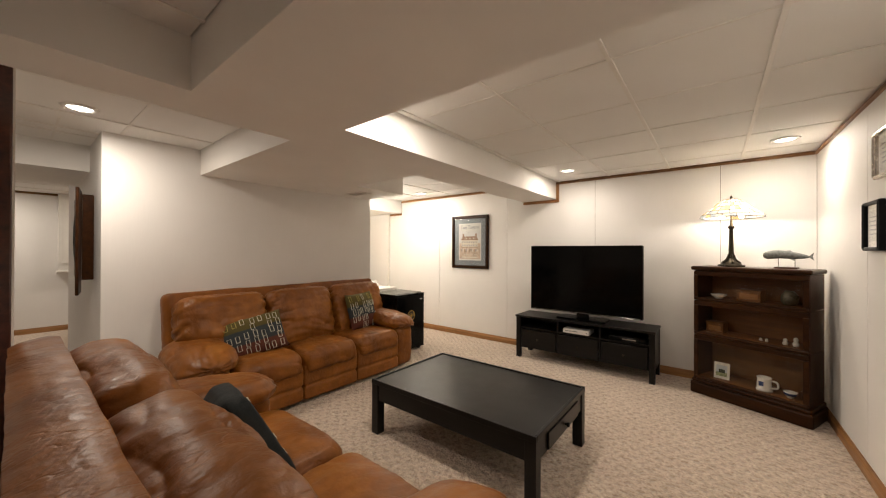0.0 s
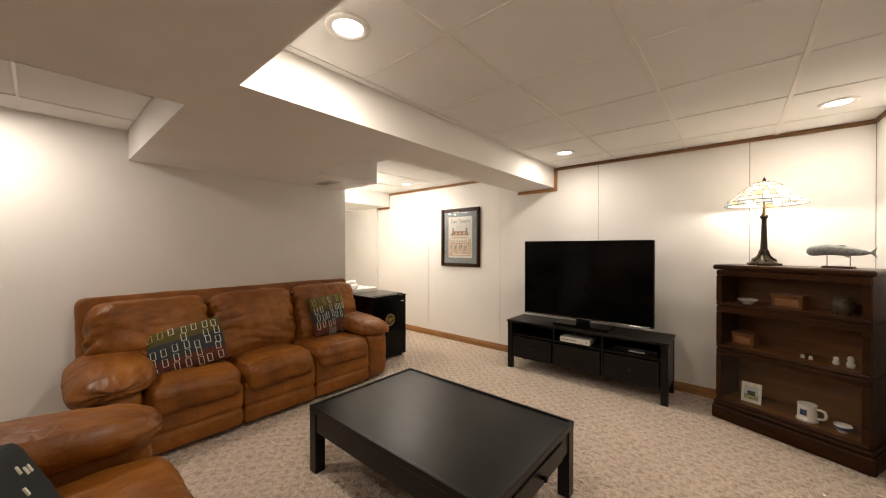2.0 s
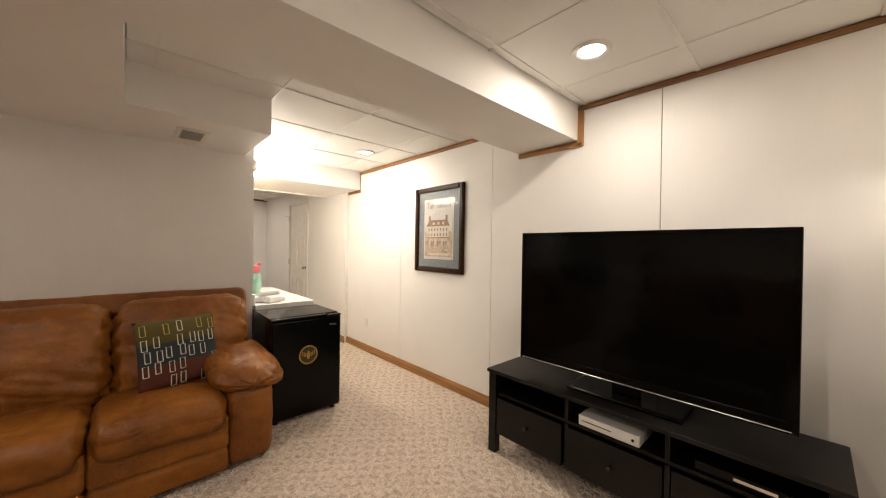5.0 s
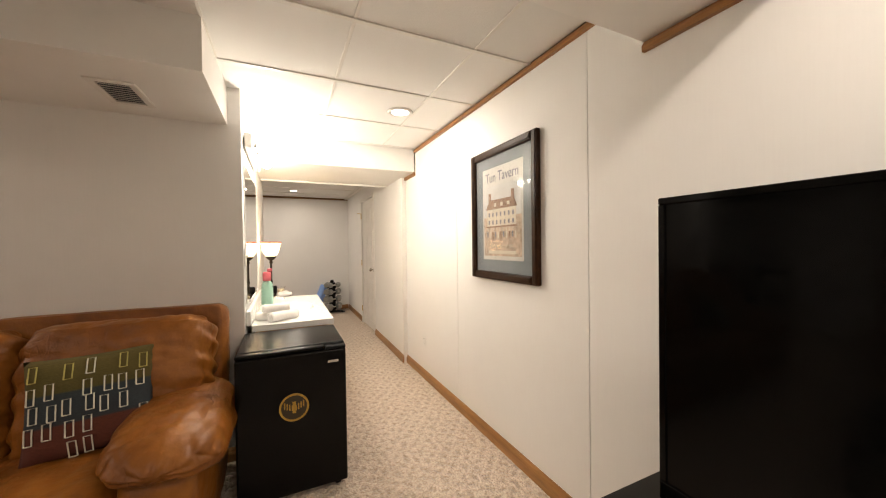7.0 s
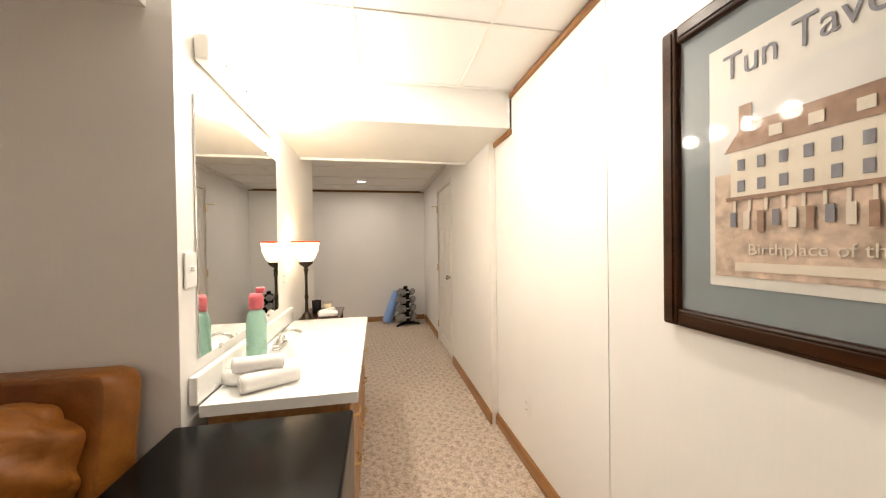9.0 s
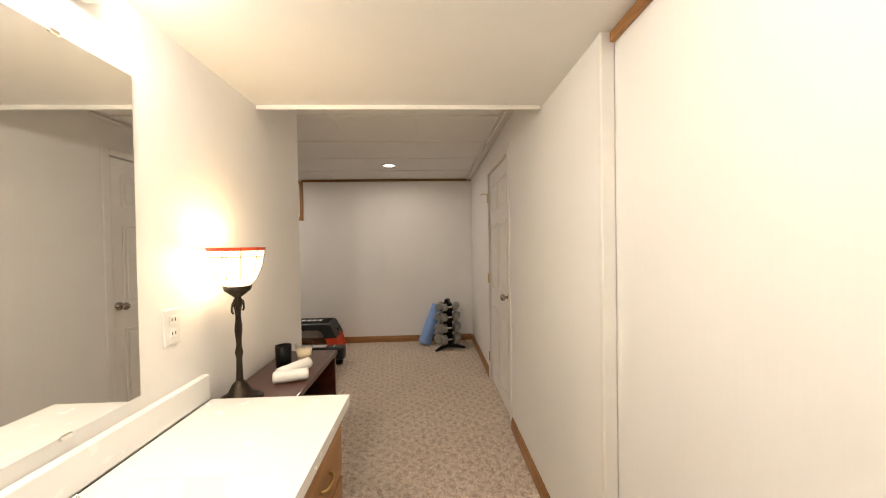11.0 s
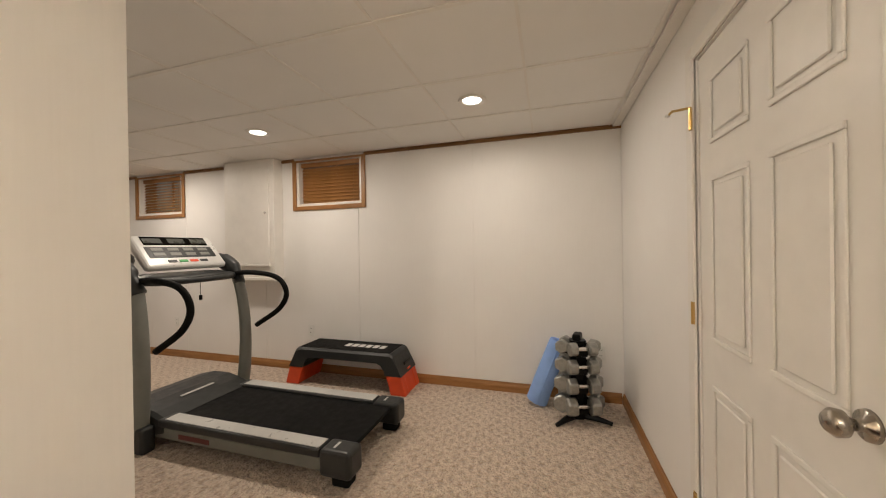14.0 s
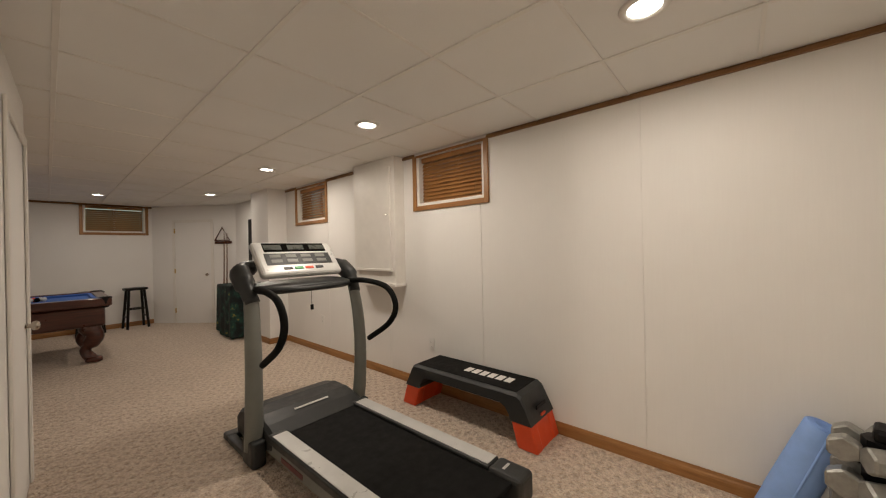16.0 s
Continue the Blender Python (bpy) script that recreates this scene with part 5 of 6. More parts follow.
# side table with the torch lamp
st = thing("side_table", pose(-5.058, 3.285, 0), "low mahogany open bookcase used as a side table", "table")
x, y, h = 0.333, 0.15, 0.78
part("top", box((-x, -y, h - 0.025), (x, y, h), 0.004), MAHOGANY, st)
for sx in (-1, 1):
    a, b = sorted((sx * x, sx * (x - 0.022)))
    part("side_panel", box((a, -y + 0.01, 0), (b, y - 0.012, h - 0.026), 0.002), MAHOGANY, st)
part("back_panel", box((-x + 0.023, -y + 0.012, 0.06), (x - 0.023, -y + 0.02, h - 0.026)), MAHOGANY, st)
for z in (0.06, 0.29, 0.52):
    part("shelf", box((-x + 0.023, -y + 0.021, z), (x - 0.023, y - 0.02, z + 0.02)), MAHOGANY, st)
bk = thing("red_binder", pose(-5.0, 3.29, 0.54), "red folder lying on the table's shelf", "folder")
part("cover", box((-0.12, -0.10, 0), (0.14, 0.11, 0.045), 0.008), plain("red_cover", (0.36, 0.025, 0.03), 0.5), bk)
part("pages", box((-0.115, -0.105, 0.006), (0.142, 0.105, 0.039), 0.003), SHEET, bk)

tl = thing("torch_lamp", pose(-4.755, 3.23, 0.78) @ Matrix.Diagonal((0.92, 0.92, 1.12, 1)), "bronze scrolled lamp with a lit glass bowl shade", "lamp")
part("foot", lathe([(0, 0), (0.085, 0), (0.09, 0.01), (0.07, 0.022), (0.045, 0.035), (0.03, 0.06), (0.014, 0.075), (0, 0.075)], steps=20), BRONZE, tl, smooth=True)
part("stem", lathe([(0.014, 0.07), (0.011, 0.15), (0.016, 0.17), (0.011, 0.19), (0.010, 0.33), (0.02, 0.345), (0.012, 0.36), (0.05, 0.385), (0.055, 0.40), (0, 0.4)], steps=16), BRONZE, tl, smooth=True)
for sx in (-1, 1):
    part("scroll", tube(spline([(sx * 0.010, 0, 0.20), (sx * 0.022, 0, 0.25), (sx * 0.014, 0, 0.30), (sx * 0.035, 0, 0.345), (sx * 0.046, 0, 0.32), (sx * 0.036, 0, 0.31)], 6), 0.004, 7), BRONZE, tl, smooth=True)
sm, st_, sp_ = nodes_of("alabaster_shade")
sp_.inputs["Base Color"].default_value = (0.9, 0.8, 0.62, 1)
sp_.inputs["Emission Color"].default_value = (1.0, 0.72, 0.36, 1)
sp_.inputs["Emission Strength"].default_value = 2.6
vein = noise_tex(st_, coords(st_), 22, 4)
st_.links.new(ramp(st_, vein, [(0.3, (1.0, 0.62, 0.25)), (0.6, (1.0, 0.82, 0.52))]), sp_.inputs["Emission Color"])
sh = part("shade", lathe([(0.045, 0.40), (0.072, 0.425), (0.092, 0.465), (0.105, 0.53), (0.102, 0.53), (0.088, 0.467), (0.068, 0.429), (0.043, 0.406)], steps=28), sm, tl, "glowing cream glass bowl", smooth=True)
sh.visible_shadow = False
part("rim_band", lathe([(0.1047, 0.520), (0.1067, 0.520), (0.108, 0.531), (0.1062, 0.531)], steps=28), ORANGE, sh)
for k in range(10):
    a = 2 * math.pi * k / 10
    part("lead", tube([(0.074 * math.cos(a), 0.074 * math.sin(a), 0.425), (0.0945 * math.cos(a), 0.0945 * math.sin(a), 0.465), (0.107 * math.cos(a), 0.107 * math.sin(a), 0.53)], 0.0012, 5), BRONZE, sh)
part("lead", tube([(0.1015 * math.cos(2 * math.pi * k / 28), 0.1015 * math.sin(2 * math.pi * k / 28), 0.5) for k in range(29)], 0.0013, 5), BRONZE, sh)

cd = thing("black_candle", pose(-5.14, 3.235, 0.78), "black cylindrical candle holder", "candle")
part("cup", lathe([(0, 0), (0.034, 0), (0.036, 0.004), (0.038, 0.105), (0.034, 0.105), (0.032, 0.075), (0, 0.072)], steps=24), BLACK, cd, smooth=True)
gc = thing("glass_candle", pose(-5.215, 3.31, 0.78), "cream candle in a clear glass cup", "candle")
part("cup", lathe([(0, 0), (0.033, 0), (0.036, 0.004), (0.046, 0.09), (0.043, 0.09), (0.034, 0.012), (0, 0.01)], steps=24), GLASS, gc, smooth=True).visible_shadow = False
part("wax", lathe([(0, 0.011), (0.033, 0.012), (0.0395, 0.06), (0, 0.058)], steps=22), plain("cream_wax", (0.78, 0.68, 0.47), 0.5), gc, smooth=True)
part("wick", tube([(0, 0, 0.058), (0.002, 0, 0.07)], 0.0012, 5), BLACK, gc)
rolled_towel(pose(-5.03, 3.33, 0.78, 0, 0, 62), 0.027, 0.17)
rolled_towel(pose(-4.94, 3.35, 0.78, 0, 0, 20), 0.026, 0.14)


def panel_door(name, m, w, h, label, hinge_left=True, hinges=(0.25, 1.03, 1.82)):
    """Six-panel painted door in its casing; it faces local -y, its foot is at the middle."""
    d = thing(name, m, label, "door", kind="structure")
    leaf = part("leaf", box((-w / 2 + 0.004, 0.012, 0.008), (w / 2 - 0.004, 0.045, h - 0.004), 0.002), PAINT_TRIM, d)
    for cx in (-w * 0.215, w * 0.215):
        for z0, z1 in ((h * 0.06, h * 0.38), (h * 0.46, h * 0.76), (h * 0.82, h * 0.94)):
            a = w * 0.155
            for lo, hi in (((cx - a, z0), (cx + a, z0 + 0.018)), ((cx - a, z1 - 0.018), (cx + a, z1)), ((cx - a, z0 + 0.018), (cx - a + 0.018, z1 - 0.018)), ((cx + a - 0.018, z0 + 0.018), (cx + a, z1 - 0.018))):
                part("moulding", box((lo[0], 0.004, lo[1]), (hi[0], 0.0121, hi[1]), 0.004), PAINT_TRIM, leaf)
            part("raised_panel", box((cx - a + 0.035, 0.004, z0 + 0.035), (cx + a - 0.035, 0.0121, z1 - 0.035), 0.0075, 1), PAINT_TRIM, leaf)
    for sx in (-1, 1):
        a, b = sorted((sx * (w / 2 + 0.001), sx * (w / 2 + 0.06)))
        part("casing", box((a, -0.014, 0), (b, 0.0, h + 0.055), 0.005), PAINT_TRIM, d)
    part("casing", box((-w / 2 - 0.0005, -0.0135, h + 0.001), (w / 2 + 0.0005, 0.0, h + 0.055), 0.005), PAINT_TRIM, d)
    k = 1 if hinge_left else -1
    kn = part("knob", lathe([(0, 0), (0.032, 0), (0.03, 0.008), (0.012, 0.012), (0.012, 0.03), (0.026, 0.042), (0.028, 0.056), (0.018, 0.068), (0, 0.07)], steps=20), NICKEL, leaf, "satin nickel door knob", smooth=True, at=pose(k * (w / 2 - 0.065), 0.012, 0.955, 90))
    for z in hinges:
        part("hinge", tube([(-k * (w / 2 + 0.002), -0.016, z - 0.045), (-k * (w / 2 + 0.002), -0.016, z + 0.045)], 0.007, 8), BRASS, d, "brass hinge")
        part("hinge_leaf", box((-k * (w / 2 + 0.004) - 0.014, -0.0165, z - 0.045), (-k * (w / 2 + 0.004) + 0.014, -0.0142, z + 0.045)), BRASS, d)
    return d


dm = (DOOR0 + DOOR1) / 2
panel_door("door_1", pose(dm, hall_y(dm), 0), DOOR1 - DOOR0, DOORH, "closed white six-panel door with a nickel knob")
stop = thing("door_stop", pose(DOOR0 - 0.0, hall_y(DOOR0) - 0.02, 1.865), "brass hinge-pin door stop", "door stop")
part("arm", tube([(0, 0, 0), (-0.05, -0.05, 0.01), (-0.075, -0.06, 0.0)], 0.005, 8), BRASS, stop)
part("pad", lathe([(0, 0), (0.011, 0), (0.011, 0.01), (0, 0.012)], (-0.075, -0.06, -0.004), 12), WHITE, stop)
panel_door("door_2", diag.matrix_world @ pose(0.86, 0.0, 0, 0, 0, 0), 0.74, 1.98, "closed white six-panel door in the slanting wall")
panel_door("door_3", pose(-5.772, 0.92, 0, 0, 0, -92.35), 0.76, 2.03, "white door in the core wall, closed", True, ())


def window(name, m, w, h, lit, label):
    """High basement window: oak casing, white sash, wooden slatted blind; it faces local -y."""
    n = thing(name, m, label, "window", kind="structure")
    c = 0.045
    for lo, hi, mt in (((-w / 2 - c, -0.018, -c), (-w / 2, 0.0, h + 0.02), OAK_Z), ((w / 2, -0.018, -c), (w / 2 + c, 0.0, h + 0.02), OAK_Z), ((-w / 2, -0.018, -c), (w / 2, 0.0, 0), OAK_X), ((-w / 2, -0.018, h), (w / 2, 0, h + 0.02), OAK_X)):
        part("casing", box(lo, hi, 0.004), mt, n)
    for lo, hi in (((-w / 2, 0, 0.001), (-w / 2 + 0.03, 0.19, h)), ((w / 2 - 0.03, 0, 0.001), (w / 2, 0.19, h)), ((-w / 2 + 0.03, 0, 0.001), (w / 2 - 0.03, 0.19, 0.03))):
        part("jamb", box(lo, hi, 0.003), PAINT_TRIM, n)
    part("sash", box((-0.012, 0.15, 0.03), (0.012, 0.175, h)), PAINT_TRIM, n)
    g = part("pane", box((-w / 2 + 0.03, 0.16, 0.03), (w / 2 - 0.03, 0.164, h)), GLASS, n)
    g.visible_shadow = False
    b = part("blind", box((-w / 2 + 0.035, 0.03, h - 0.05), (w / 2 - 0.035, 0.08, h - 0.004), 0.004), OAK_X, n, "wooden slatted blind")
    k, z = 0, 0.045
    while z < h - 0.06:
        part("slat", box((-w / 2 + 0.037, -0.022, -0.0015), (w / 2 - 0.037, 0.022, 0.0015)), OAK_X, b, at=pose(0, 0.055, z, 62 if not lit else 50))
        z += 0.036
    part("cord", tube([(w * 0.36, 0.03, h - 0.05), (w * 0.36, 0.02, -0.09)], 0.0015, 5), OAK_Z, b)
    return n


for i, (a, b) in enumerate(WINS):
    window("window_%d" % (i + 1), pose(WEST, (a + b) / 2, WZ0, 0, 0, 90), b - a, WZ1 - WZ0, i > 0, "high oak-framed window with a closed wooden blind")
window("window_3", pose((W3[0] + W3[1]) / 2, S_ROOM, 1.79, 0, 0, 180), W3[1] - W3[0], 0.49, True, "high oak-framed window with a half-open wooden blind")


# ---- gym ----
def treadmill():
    t = thing("treadmill", pose(-7.13, -0.03, 0), "grey folding treadmill with a black belt and handrails", "treadmill")
    belt = part("belt", box((-0.245, 1.56, 0.165), (0.245, 2.95, 0.192), 0.008), RUBBER, t, "black ribbed running belt")
    for sx in (-1, 1):
        lo, hi = sorted((sx * 0.25, sx * 0.365))
        part("side_rail", box((lo, 1.55, 0.155), (hi, 2.80, 0.208), 0.012), DARK_GREY, t)
        part("foot_strip", box((lo + 0.012, 1.60, 0.2085), (hi - 0.012, 2.79, 0.213), 0.002), SILVER, t, "silver foot strip")
        lo2, hi2 = sorted((sx * 0.27, sx * 0.35))
        part("frame_beam", box((lo2, 1.40, 0.075), (hi2, 2.86, 0.152), 0.01), GREY, t)
        lo3, hi3 = sorted((sx * 0.352, sx * 0.3545))
        part("label_strip", box((lo3, 1.72, 0.098), (hi3, 1.98, 0.128)), plain("dark_red_label", (0.12, 0.012, 0.012), 0.4), t)
        lo, hi = sorted((sx * 0.235, sx * 0.375))
        cap = part("end_cap", box((lo, 2.80, 0.06), (hi, 3.0, 0.212), 0.025, 3), DARK_GREY, t)
        part("rubber_foot", box((lo + 0.02, 2.86, 0.0), (hi - 0.03, 2.97, 0.06), 0.015), RUBBER, cap)
        part("badge", box((sx * 0.305 - 0.03, 2.87, 0.2122), (sx * 0.305 + 0.03, 2.885, 0.2135)), SILVER, cap)
        up = spline([(sx * 0.40, 1.43, 0.10), (sx * 0.405, 1.46, 0.35), (sx * 0.405, 1.47, 0.62), (sx * 0.40, 1.45, 0.88), (sx * 0.39, 1.41, 1.07)], 6)
        part("upright", tube(up, [0.058 - 0.012 * k / (len(up) - 1) for k in range(len(up))], 14, 0.72), GREY, t, smooth=True)
        part("upright_boot", box((sx * 0.40 - 0.045, 1.35, 0.0), (sx * 0.40 + 0.045, 1.52, 0.17), 0.02, 3), DARK_GREY, t)
        wing = spline([(sx * 0.39, 1.43, 1.03), (sx * 0.405, 1.35, 1.15), (sx * 0.39, 1.22, 1.235), (sx * 0.29, 1.15, 1.25)], 6)
        part("wing", tube(wing, [0.055] * 6 + [0.075] * 6 + [0.06] * 7, 12, 0.8), DARK_GREY, t, smooth=True)
        hr = spline([(sx * 0.36, 1.36, 1.115), (sx * 0.385, 1.58, 1.125), (sx * 0.40, 1.82, 1.085), (sx * 0.405, 1.915, 0.96), (sx * 0.405, 1.84, 0.82), (sx * 0.40, 1.60, 0.67)], 8)
        part("handrail", tube(hr, 0.021, 12), RUBBER, t, "black foam-covered handrail", smooth=True)
        part("transport_wheel", lathe([(0, -0.02), (0.035, -0.02), (0.04, 0), (0.035, 0.02), (0, 0.02)], steps=18), BLACK, t, smooth=True, at=pose(sx * 0.32, 1.06, 0.041, 0, 90, 0))
    hood = bmesh.new()
    prof = [(0.98, 0.05), (0.98, 0.17), (1.04, 0.225), (1.2, 0.262), (1.36, 0.262), (1.48, 0.235), (1.57, 0.205), (1.60, 0.196), (1.60, 0.12), (1.3, 0.05)]
    rings = []
    for u in (-1, -0.93, -0.5, 0, 0.5, 0.93, 1):
        k = 0.93 if abs(u) == 1 else 1
        rings.append([hood.verts.new((u * 0.355, 1.29 + (y - 1.29) * k - 0.0, 0.05 + (z - 0.05) * (k - 0.02 * u * u))) for y, z in prof])
    for a, b in zip(rings, rings[1:]):
        for i in range(len(prof)):
            j = (i + 1) % len(prof)
            hood.faces.new((a[i], a[j], b[j], b[i]))
    hood.faces.new(rings[0][::-1])
    hood.faces.new(rings[-1])
    h = part("motor_hood", hood, DARK_GREY, t, smooth=False)
    part("brand_bars", box((-0.13, -0.009, 0), (0.13, 0.009, 0.002)), SILVER, h, "silver maker's mark", at=pose(0, 1.43, 0.2515, -13))
    part("base_frame", box((-0.43, 0.93, 0.0), (0.43, 1.02, 0.05), 0.015), DARK_GREY, t)
    part("base_beam", box((-0.43, 1.36, 0.03), (0.43, 1.41, 0.09), 0.01), DARK_GREY, t)
    for sx in (-1, 1):
        part("base_side", box((sx * 0.40 - 0.03, 1.021, 0.0), (sx * 0.40 + 0.03, 1.349, 0.05), 0.012), DARK_GREY, t)
    # console
    part("console_tray", cushion((0.74, 0.26, 0.07), (5, 4, 4), 71, 0.0, 10), DARK_GREY, t, smooth=True, at=pose(0, 1.34, 1.115, -6))
    part("cross_bar", tube(spline([(-0.37, 1.40, 1.11), (-0.2, 1.48, 1.105), (0, 1.50, 1.10), (0.2, 1.48, 1.105), (0.37, 1.40, 1.11)], 6), 0.02, 10), DARK_GREY, t, smooth=True)
    tilt = pose(0, 1.27, 1.31, -42, 0, 180) @ Matrix.Diagonal((1.15, 1, 1.2, 1))
    c = part("console", box((-0.27, -0.02, -0.135), (0.27, 0.035, 0.135), 0.025, 3), SILVER, t, "silver control console", at=tilt)
    part("display", box((-0.21, -0.0235, 0.045), (0.21, -0.0202, 0.115), 0.004), GLOSS_BLACK, c, "dark display window")
    for x in (-0.15, 0.0, 0.15):
        part("readout", box((x - 0.055, -0.0248, 0.06), (x + 0.055, -0.0237, 0.10)), plain("lcd", (0.06, 0.065, 0.055), 0.3), c)
    part("button_field", box((-0.22, -0.0235, -0.06), (0.22, -0.0202, 0.03), 0.004), DARK_GREY, c)
    for r in range(2):
        for k in range(4):
            part("button", box((-0.19 + k * 0.1, -0.0265, -0.045 + r * 0.04), (-0.12 + k * 0.1, -0.0237, -0.02 + r * 0.04), 0.004), GREY, c)
    for k, mt in enumerate((DARK_GREY, plain("green_key", (0.06, 0.35, 0.1), 0.4), ORANGE, DARK_GREY)):
        part("key", box((-0.13 + k * 0.07, -0.025, -0.10), (-0.075 + k * 0.07, -0.0202, -0.08), 0.004), mt, c)
    part("safety_cord", tube(spline([(0.02, 1.50, 1.085), (0.025, 1.505, 1.03), (0.02, 1.50, 0.98)], 4), 0.002, 6), BLACK, t)
    part("safety_clip", box((0.008, 1.493, 0.945), (0.03, 1.507, 0.982), 0.004), BLACK, t)


treadmill()


def step_bench():
    s = thing("step_bench", pose(-8.115, 2.14, 0), "dark grey aerobic step with orange feet", "step bench")
    # bridge-like shell along y
    prof_o = [(-0.60, 0.17), (-0.575, 0.22), (-0.52, 0.345), (-0.49, 0.365), (0.49, 0.365), (0.52, 0.345), (0.575, 0.22), (0.60, 0.17)]
    prof_i = [(-0.44, 0.17), (-0.43, 0.21), (-0.40, 0.255), (-0.36, 0.275), (0.36, 0.275), (0.40, 0.255), (0.43, 0.21), (0.44, 0.17)]
    bm = bmesh.new()
    cols = []
    for x, k in ((-0.175, 1.0), (-0.155, 1.0), (0.155, 1.0), (0.175, 1.0)):
        drop = 0.02 if abs(x) > 0.16 else 0
        o = [bm.verts.new((x, y, z - (drop if z > 0.3 else 0))) for y, z in prof_o]
        i = [bm.verts.new((x, y, z)) for y, z in prof_i]
        cols.append((o, i))
    n = len(prof_o)
    for (o1, i1), (o2, i2) in zip(cols, cols[1:]):
        for k in range(n - 1):
            bm.faces.new((o1[k], o1[k + 1], o2[k + 1], o2[k]))
            bm.faces.new((i1[k], i1[k + 1], i2[k + 1], i2[k]))
        bm.faces.new((o1[0], i1[0], i2[0], o2[0]))
        bm.faces.new((o1[-1], i1[-1], i2[-1], o2[-1]))
    for o, i in (cols[0], cols[-1]):
        for k in range(n - 1):
            bm.faces.new((o[k], o[k + 1], i[k + 1], i[k]))
    part("deck", bm, DARK_GREY, s)
    part("tread_mat", box((-0.15, -0.48, 0.3655), (0.15, 0.48, 0.3695), 0.002), RUBBER, s, "black ribbed tread")
    for k in range(6):
        y = -0.03 + k * 0.074
        part("brand_mark", box((-0.05, y - 0.03, 0.3698), (0.04, y + 0.026, 0.3706), 0.0003), WHITE, s, "white brand shapes on the tread")
    for sy in (-1, 1):
        bm = bmesh.new()
        for sx in (-1, 1):
            vs = add_box(bm, (min(sx * 0.165, sx * 0.08), sy * 0.52 - 0.075, 0), (max(sx * 0.165, sx * 0.08), sy * 0.52 + 0.075, 0.169), 0.012)
        add_box(bm, (-0.082, sy * 0.52 - 0.068, 0.004), (0.082, sy * 0.52 + 0.068, 0.165))
        for v in bm.verts:
            v.co.x *= 1.06 - 0.12 * (v.co.z - 0.08)
            v.co.y += sy * 0.05 * (0.169 - v.co.z) / 0.169
        part("foot", bm, ORANGE, s, "bright orange end foot")
        part("grip_slot", box((-0.07, sy * 0.585 - 0.006, 0.245), (0.07, sy * 0.585 + 0.006, 0.275), 0.004), BLACK, s)
        part("release_tab", box((-0.03, sy * 0.602 - 0.006, 0.195), (0.03, sy * 0.602 + 0.006, 0.212), 0.003), ORANGE, s)


step_bench()

# dumbbell tower
RC = pose(-7.94, 4.20, 0, 0, 0, -13)
rk = thing("dumbbell_rack", RC, "black three-footed dumbbell tower", "rack")
part("column", tube([(0, 0, 0.02), (0, 0, 0.60)], 0.062, 8), BLACK, rk)
part("top_grip", box((-0.06, -0.03, 0.60), (0.06, 0.03, 0.65), 0.014), BLACK, rk)
for k in range(3):
    a = radians(90 + 120 * k)
    part("foot", tube([(0, 0, 0.035), (0.13 * math.cos(a), 0.13 * math.sin(a), 0.03), (0.235 * math.cos(a), 0.235 * math.sin(a), 0.014)], [0.028, 0.022, 0.014], 8), BLACK, rk)
    for tier, z in enumerate((0.135, 0.285, 0.425, 0.555)):
        b = radians(30 + 120 * k)
        part("cradle", box((0.02, -0.042, z - 0.06), (0.10, 0.042, z - 0.012), 0.012), BLACK, rk, at=pose(0, 0, 0, 0, 0, 30 + 120 * k))


def dumbbell(m, r, length, label):
    d = thing("dumbbell", m, label, "dumbbell", "hex dumbbells")
    for s in (-1, 1):
        bm = bmesh.new()
        bmesh.ops.create_cone(bm, cap_ends=True, segments=6, radius1=r, radius2=r, depth=length * 0.3)
        bmesh.ops.bevel(bm, geom=bm.edges[:], offset=r * 0.14, segments=1, affect="EDGES")
        part("head", bm, IRON, d, at=pose(s * length * 0.36, 0, 0, 30, 0, 0) @ pose(0, 0, 0, 0, 90, 0))
    part("handle", tube([(-length * 0.22, 0, 0), (-length * 0.1, 0, 0), (0, 0, 0), (length * 0.1, 0, 0), (length * 0.22, 0, 0)], [0.013, 0.015, 0.0165, 0.015, 0.013], 12), CHROME, d, smooth=True)
    return d


for tier, (z, r) in enumerate(((0.135, 0.070), (0.285, 0.063), (0.425, 0.058), (0.555, 0.052))):
    proto = None
    for k in range(3):
        b = radians(30 + 120 * k)
        m = RC @ pose(0.098 * math.cos(b), 0.098 * math.sin(b), z, 0, 0, 30 + 120 * k + 90)
        if proto is None:
            proto = dumbbell(m, r, 0.235 - 0.012 * tier, "grey cast hexagonal dumbbell on the tower")
        else:
            copy_thing(proto, m)

mt_ = thing("foam_mat", pose(-8.12, 3.89, 0.026) @ pose(0, 0, 0.0, -20, 0, 0), "blue rolled foam exercise mat standing by the wall", "mat")
part("roll", lathe([(0.03, 0.0), (0.082, 0.0), (0.086, 0.006), (0.084, 0.14), (0.0855, 0.15), (0.082, 0.30), (0.078, 0.46), (0.075, 0.535), (0.071, 0.54), (0.03, 0.54), (0.03, 0.0)], steps=32), BLUE_FOAM, mt_, smooth=True)
part("layer_edge", tube([((0.03 + 0.045 * k / 60) * math.cos(k / 60 * 20), (0.03 + 0.045 * k / 60) * math.sin(k / 60 * 20), 0.541) for k in range(61)], 0.0025, 5), BLUE_FOAM, mt_, smooth=True)
part("outer_flap", tube([(0.083, 0.0, 0.01), (0.082, 0.0, 0.28), (0.075, 0.0, 0.53)], 0.005, 6), BLUE_FOAM, mt_, smooth=True)

